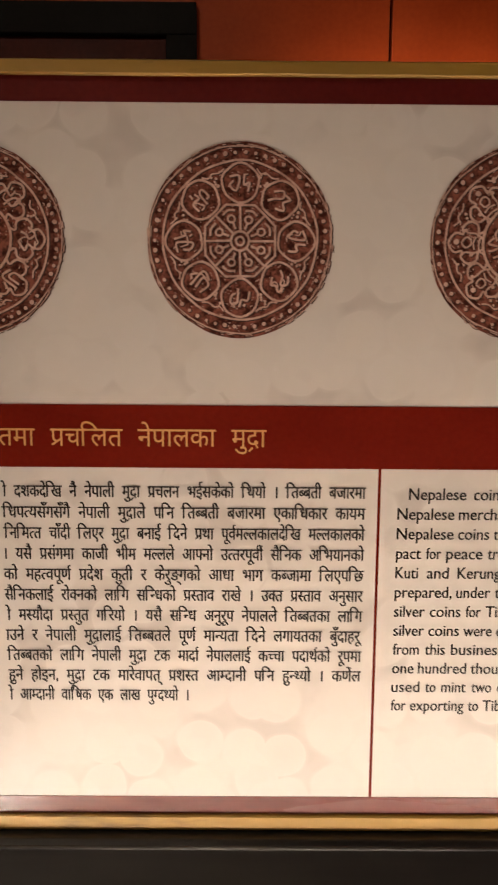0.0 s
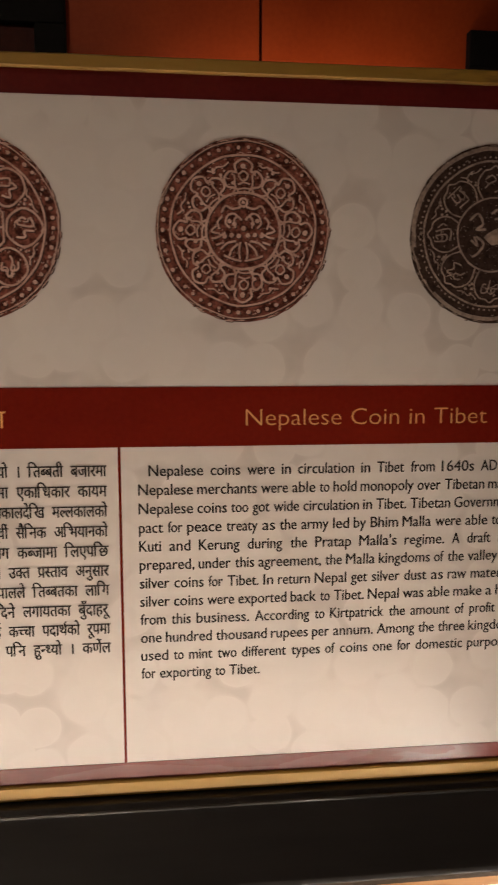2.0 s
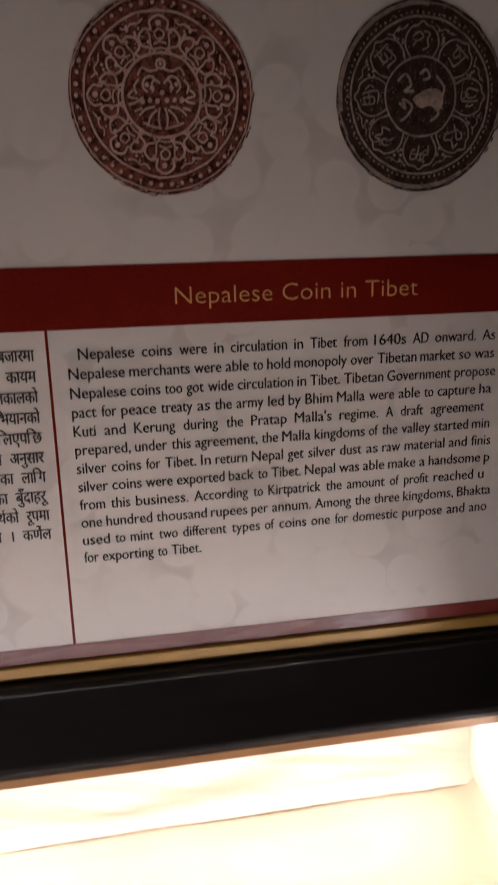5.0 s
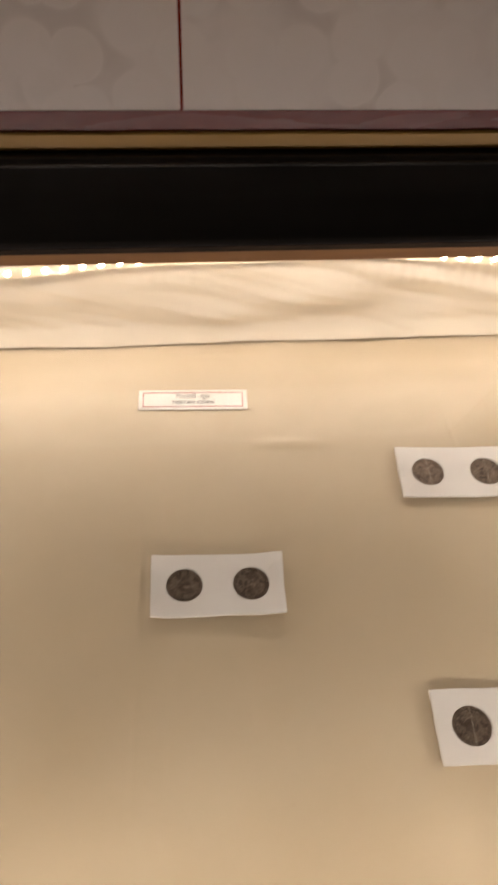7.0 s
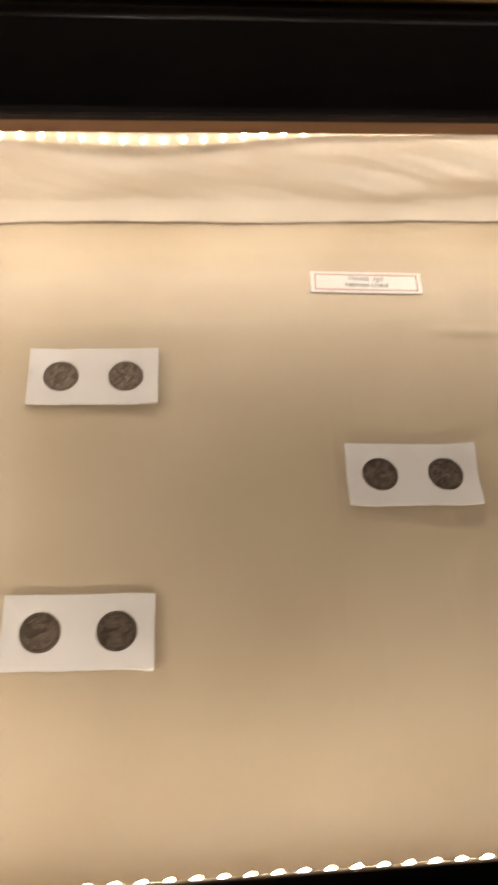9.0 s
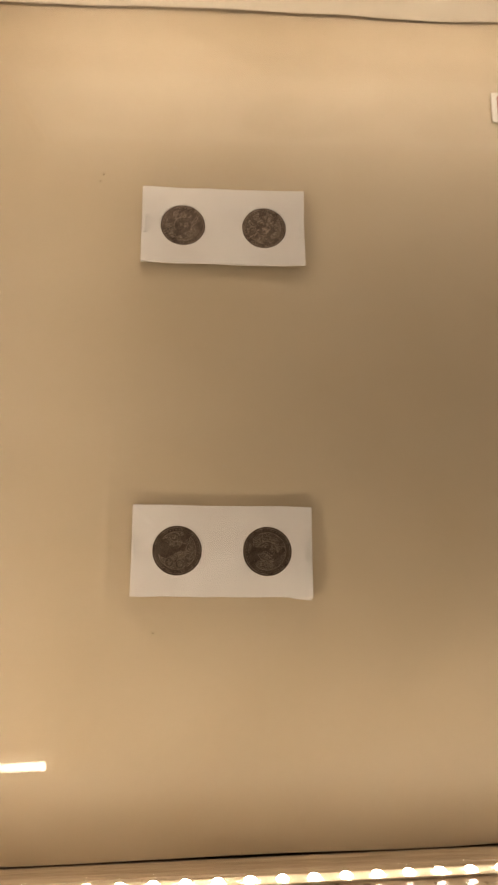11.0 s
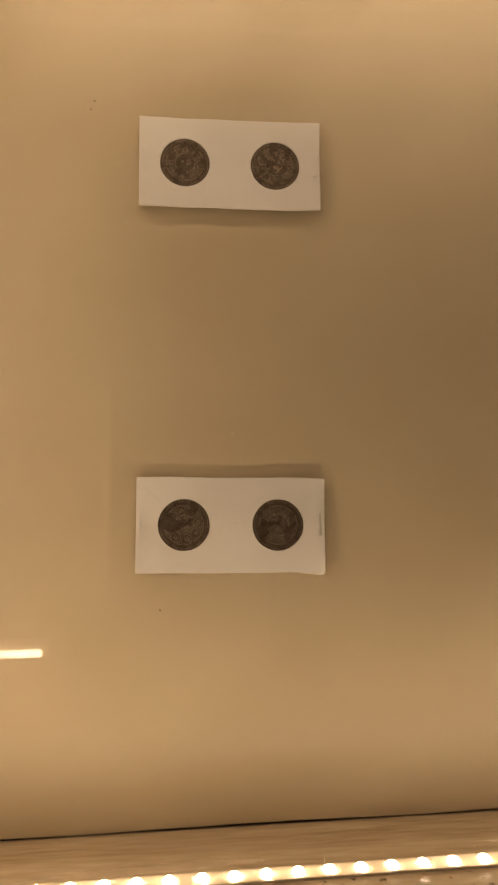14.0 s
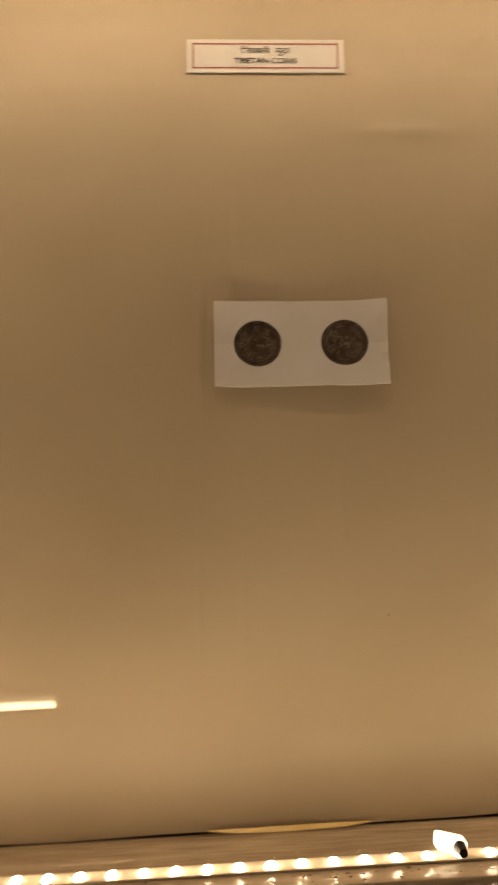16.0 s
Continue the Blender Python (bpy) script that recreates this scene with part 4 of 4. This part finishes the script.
def coin_picture(x, kind, base, line, seed, r=0.0742):
    n = 96
    bm = bmesh.new()
    dot(bm, 0, 0, r, n)
    for v in bm.verts:
        a = math.atan2(v.co.y, v.co.x)
        k = 1 + 0.018 * noise.noise((math.cos(a) * 1.5, math.sin(a) * 1.5, seed)) + 0.006 * noise.noise((math.cos(a) * 7, math.sin(a) * 7, seed))
        v.co.x *= k * 0.985
        v.co.y *= k * 1.015
    pic = part("coin_picture", bm, base, board, "printed photograph of an old silver coin", pose(x, 0.4720, 0.0006))
    g = random.Random(seed)
    bm = bmesh.new()
    w = 0.00128
    count = {"wheel": 54, "lotus": 50, "sign": 62, "lion": 84}[kind]
    rad = 0.905 if kind != "lion" else 0.865
    for i in range(count):
        a = 2 * math.pi * i / count
        k = rad + 0.006 * noise.noise((3 * math.cos(a), 3 * math.sin(a), seed))
        dot(bm, k * r * math.cos(a), k * r * math.sin(a), r * (0.022 if kind != "lion" else 0.013) * g.uniform(0.8, 1.15), 10)
    ring(bm, 0, 0, 0.965 * r, w * 0.8, 90, wobble=0.0005)
    ring(bm, 0, 0, 0.82 * r, w * 1.3, 90, wobble=0.0004)
    for k in range(150):
        # broken outer edge of the flan
        a, q = g.uniform(0, 2 * math.pi), g.uniform(0.955, 1.005) * r
        b = g.uniform(0.02, 0.09)
        stroke(bm, [(0.985 * q * math.cos(a + b * u), 1.01 * q * math.sin(a + b * u)) for u in (0, 0.5, 1)], w * g.uniform(0.25, 0.7))
    petals(bm, g, kind, r, w * (1.0 if kind == "lion" else 1.4))
    if kind == "lion":
        # rubbed bare rim
        for a0, a1 in ((1.5, 3.3), (3.9, 5.3)):
            stroke(bm, [(0.945 * r * math.cos(a0 + (a1 - a0) * k / 30), 0.965 * r * math.sin(a0 + (a1 - a0) * k / 30)) for k in range(31)], 0.045 * r)
    for v in bm.verts:
        # the strike is uneven
        v.co.x += 0.011 * r * noise.noise((v.co.x * 60, v.co.y * 60, seed))
        v.co.y += 0.011 * r * noise.noise((v.co.x * 60, v.co.y * 60, seed + 9))
    shade = bm.copy()
    thicken(shade, w * 0.45)
    bmesh.ops.translate(shade, vec=(w * 0.35, -w * 0.6, 0), verts=shade.verts)
    part("shade_print", shade, COIN_SHADE, pic, "dark printed lines under the relief", pose(0, 0, 0.00012))
    for _ in range(420):
        a, q = g.uniform(0, 2 * math.pi), g.uniform(0.10, 0.98) * r
        b = g.uniform(-0.03, 0.03)
        stroke(bm, [(q * math.cos(a), q * math.sin(a)), (q * 1.01 * math.cos(a + b), q * 1.01 * math.sin(a + b)), (q * math.cos(a + 1.6 * b), q * math.sin(a + 1.6 * b))], w * 0.5)
    part("relief_print", bm, line, pic, "paler printed relief lines", pose(0, 0, 0.0003))


coin_picture(-0.3275, "sign", COIN_PRINT, COIN_LINE, 11)
coin_picture(-0.1160, "wheel", COIN_PRINT, COIN_LINE, 12)
coin_picture(0.1068, "lotus", COIN_PRINT, COIN_LINE, 13)
coin_picture(0.3235, "lion", COIN_PRINT_DARK, COIN_LINE_DIM, 14)

lettering("title", "Nepalese Coin in Tibet", board, OCHRE, 0.1092, 0.3082, 0.0212, 0.2170, 0.0008, "ochre title letters", thin=0.00028)
devanagari("title", "तमा प्रचिलत नेपालका मुद्रा", board, OCHRE, -0.312, 0.3082, 0.0225, 0.2185, 0.0008, "ochre Devanagari title letters")

ENGLISH = (
    "Nepalese  coins  were  in  circulation  in  Tibet  from  1640s  AD  onward.  As",
    "Nepalese merchants were able to hold monopoly over Tibetan market so was",
    "Nepalese coins too got wide circulation in Tibet. Tibetan Government propose",
    "pact for peace treaty as the army led by Bhim Malla were able to capture ha",
    "Kuti  and  Kerung  during  the  Pratap  Malla's  regime.  A  draft  agreement",
    "prepared, under this agreement, the Malla kingdoms of the valley started min",
    "silver coins for Tibet. In return Nepal get silver dust as raw material and finis",
    "silver coins were exported back to Tibet. Nepal was able make a handsome p",
    "from this business. According to Kirtpatrick the amount of profit reached u",
    "one hundred thousand rupees per annum. Among the three kingdoms, Bhakta",
    "used to mint two different types of coins one for domestic purpose and ano",
    "for exporting to Tibet.",
)
# advance widths, in thousandths of the letter size, of the plain sans serif that the board is set in
ADVANCE = {c: w for w, chars in ((222, "ijl'"), (278, "ft./,I "), (333, "r-"), (500, "cksvxyzJ"), (556, "abdeghnopqu0123456789L"), (611, "FTZ"), (667, "ABEKPSVXY"), (722, "CDHNRUw"), (778, "GOQ"), (833, "mM")) for c in chars}


def text_line(words, x0, end, y, size, name="text_line", mat=INK, bold=0.03, em=0.0):
    """A justified line: every word as wide as its letters ask, the rest shared out between the words."""
    em = em or size
    wide = [sum(ADVANCE.get(c, 556) for c in word) * em / 1000 - 0.07 * em for word in words]
    gap = (end - x0 - sum(wide)) / max(1, len(words) - 1)
    bm = bmesh.new()
    pen = x0
    for word, wd in zip(words, wide):
        me = font_mesh(word)
        lo, hi = min(v.co.x for v in me.vertices), max(v.co.x for v in me.vertices)
        me.transform(Matrix.Translation((pen, 0, 0)) @ Matrix.Diagonal((wd / (hi - lo), size, 1, 1)) @ Matrix.Translation((-lo, 0, 0)))
        bm.from_mesh(me)
        bpy.data.meshes.remove(me)
        pen += wd + gap
    if bold:
        thicken(bm, bold * size)
    return part(name, bm, mat, board, "", pose(0, y, 0.0004))


for i, line in enumerate(ENGLISH):
    x0 = 0.0246 if i == 0 else 0.0155
    end = (0.403, 0.403, 0.405, 0.402, 0.396, 0.402, 0.404, 0.404, 0.399, 0.407, 0.404, 0.1218)[i]
    text_line(line.split(), x0, end, 0.2648 - 0.01677 * i, 0.0143, em=0.01133)

# the sign for short i is written before its consonant, as it stands on the board
NEPALI = (
    ("ो दशकदेिख नै नेपाली मुद्रा प्रचलन भईसकेको िथयो । ितब्बती बजारमा", 0),
    ("िधपत्यसँगसँगै नेपाली मुद्राले पिन ितब्बती बजारमा एकािधकार कायम", 0),
    ("िनिमत्त चाँदी िलएर मुद्रा बनाई िदने प्रथा पूर्वमल्लकालदेिख मल्लकालको", 2),
    ("। यसै प्रसंगमा काजी भीम मल्लले आफ्नो उत्तरपूर्वी सैिनक अिभयानको", 4),
    ("को महत्वपूर्ण प्रदेश कुती र केरुङ्गको आधा भाग कब्जामा िलएपिछ", 0),
    ("सैिनकलाई रोक्नको लािग सिन्धको प्रस्ताव राखे । उक्त प्रस्ताव अनुसार", 0),
    ("ो मस्यौदा प्रस्तुत गिरयो । यसै सिन्ध अनुरूप नेपालले ितब्बतका लािग", 0),
    ("ाउने र नेपाली मुद्रालाई ितब्बतले पूर्ण मान्यता िदने लगायतका बुँदाहरू", 0),
    ("ितब्बतको लािग नेपाली मुद्रा टक मार्दा नेपाललाई कच्चा पदार्थको रूपमा", 0),
    ("हुने होइन, मुद्रा टक मारेवापत् प्रशस्त आम्दानी पिन हुन्थ्यो । कर्णेल", 2),
    ("ो आम्दानी वार्िषक एक लाख पुग्दथ्यो ।", 0),
)
for i, (line, start) in enumerate(NEPALI):
    x0 = -0.312 + start * 0.000456
    end = -0.0114 if i < 10 else -0.312 + 337 * 0.000456
    devanagari("text_line", line, board, INK, x0, 0.2655 - 0.0177 * i, 0.0150, end - x0, 0.0004, "", 0.040)
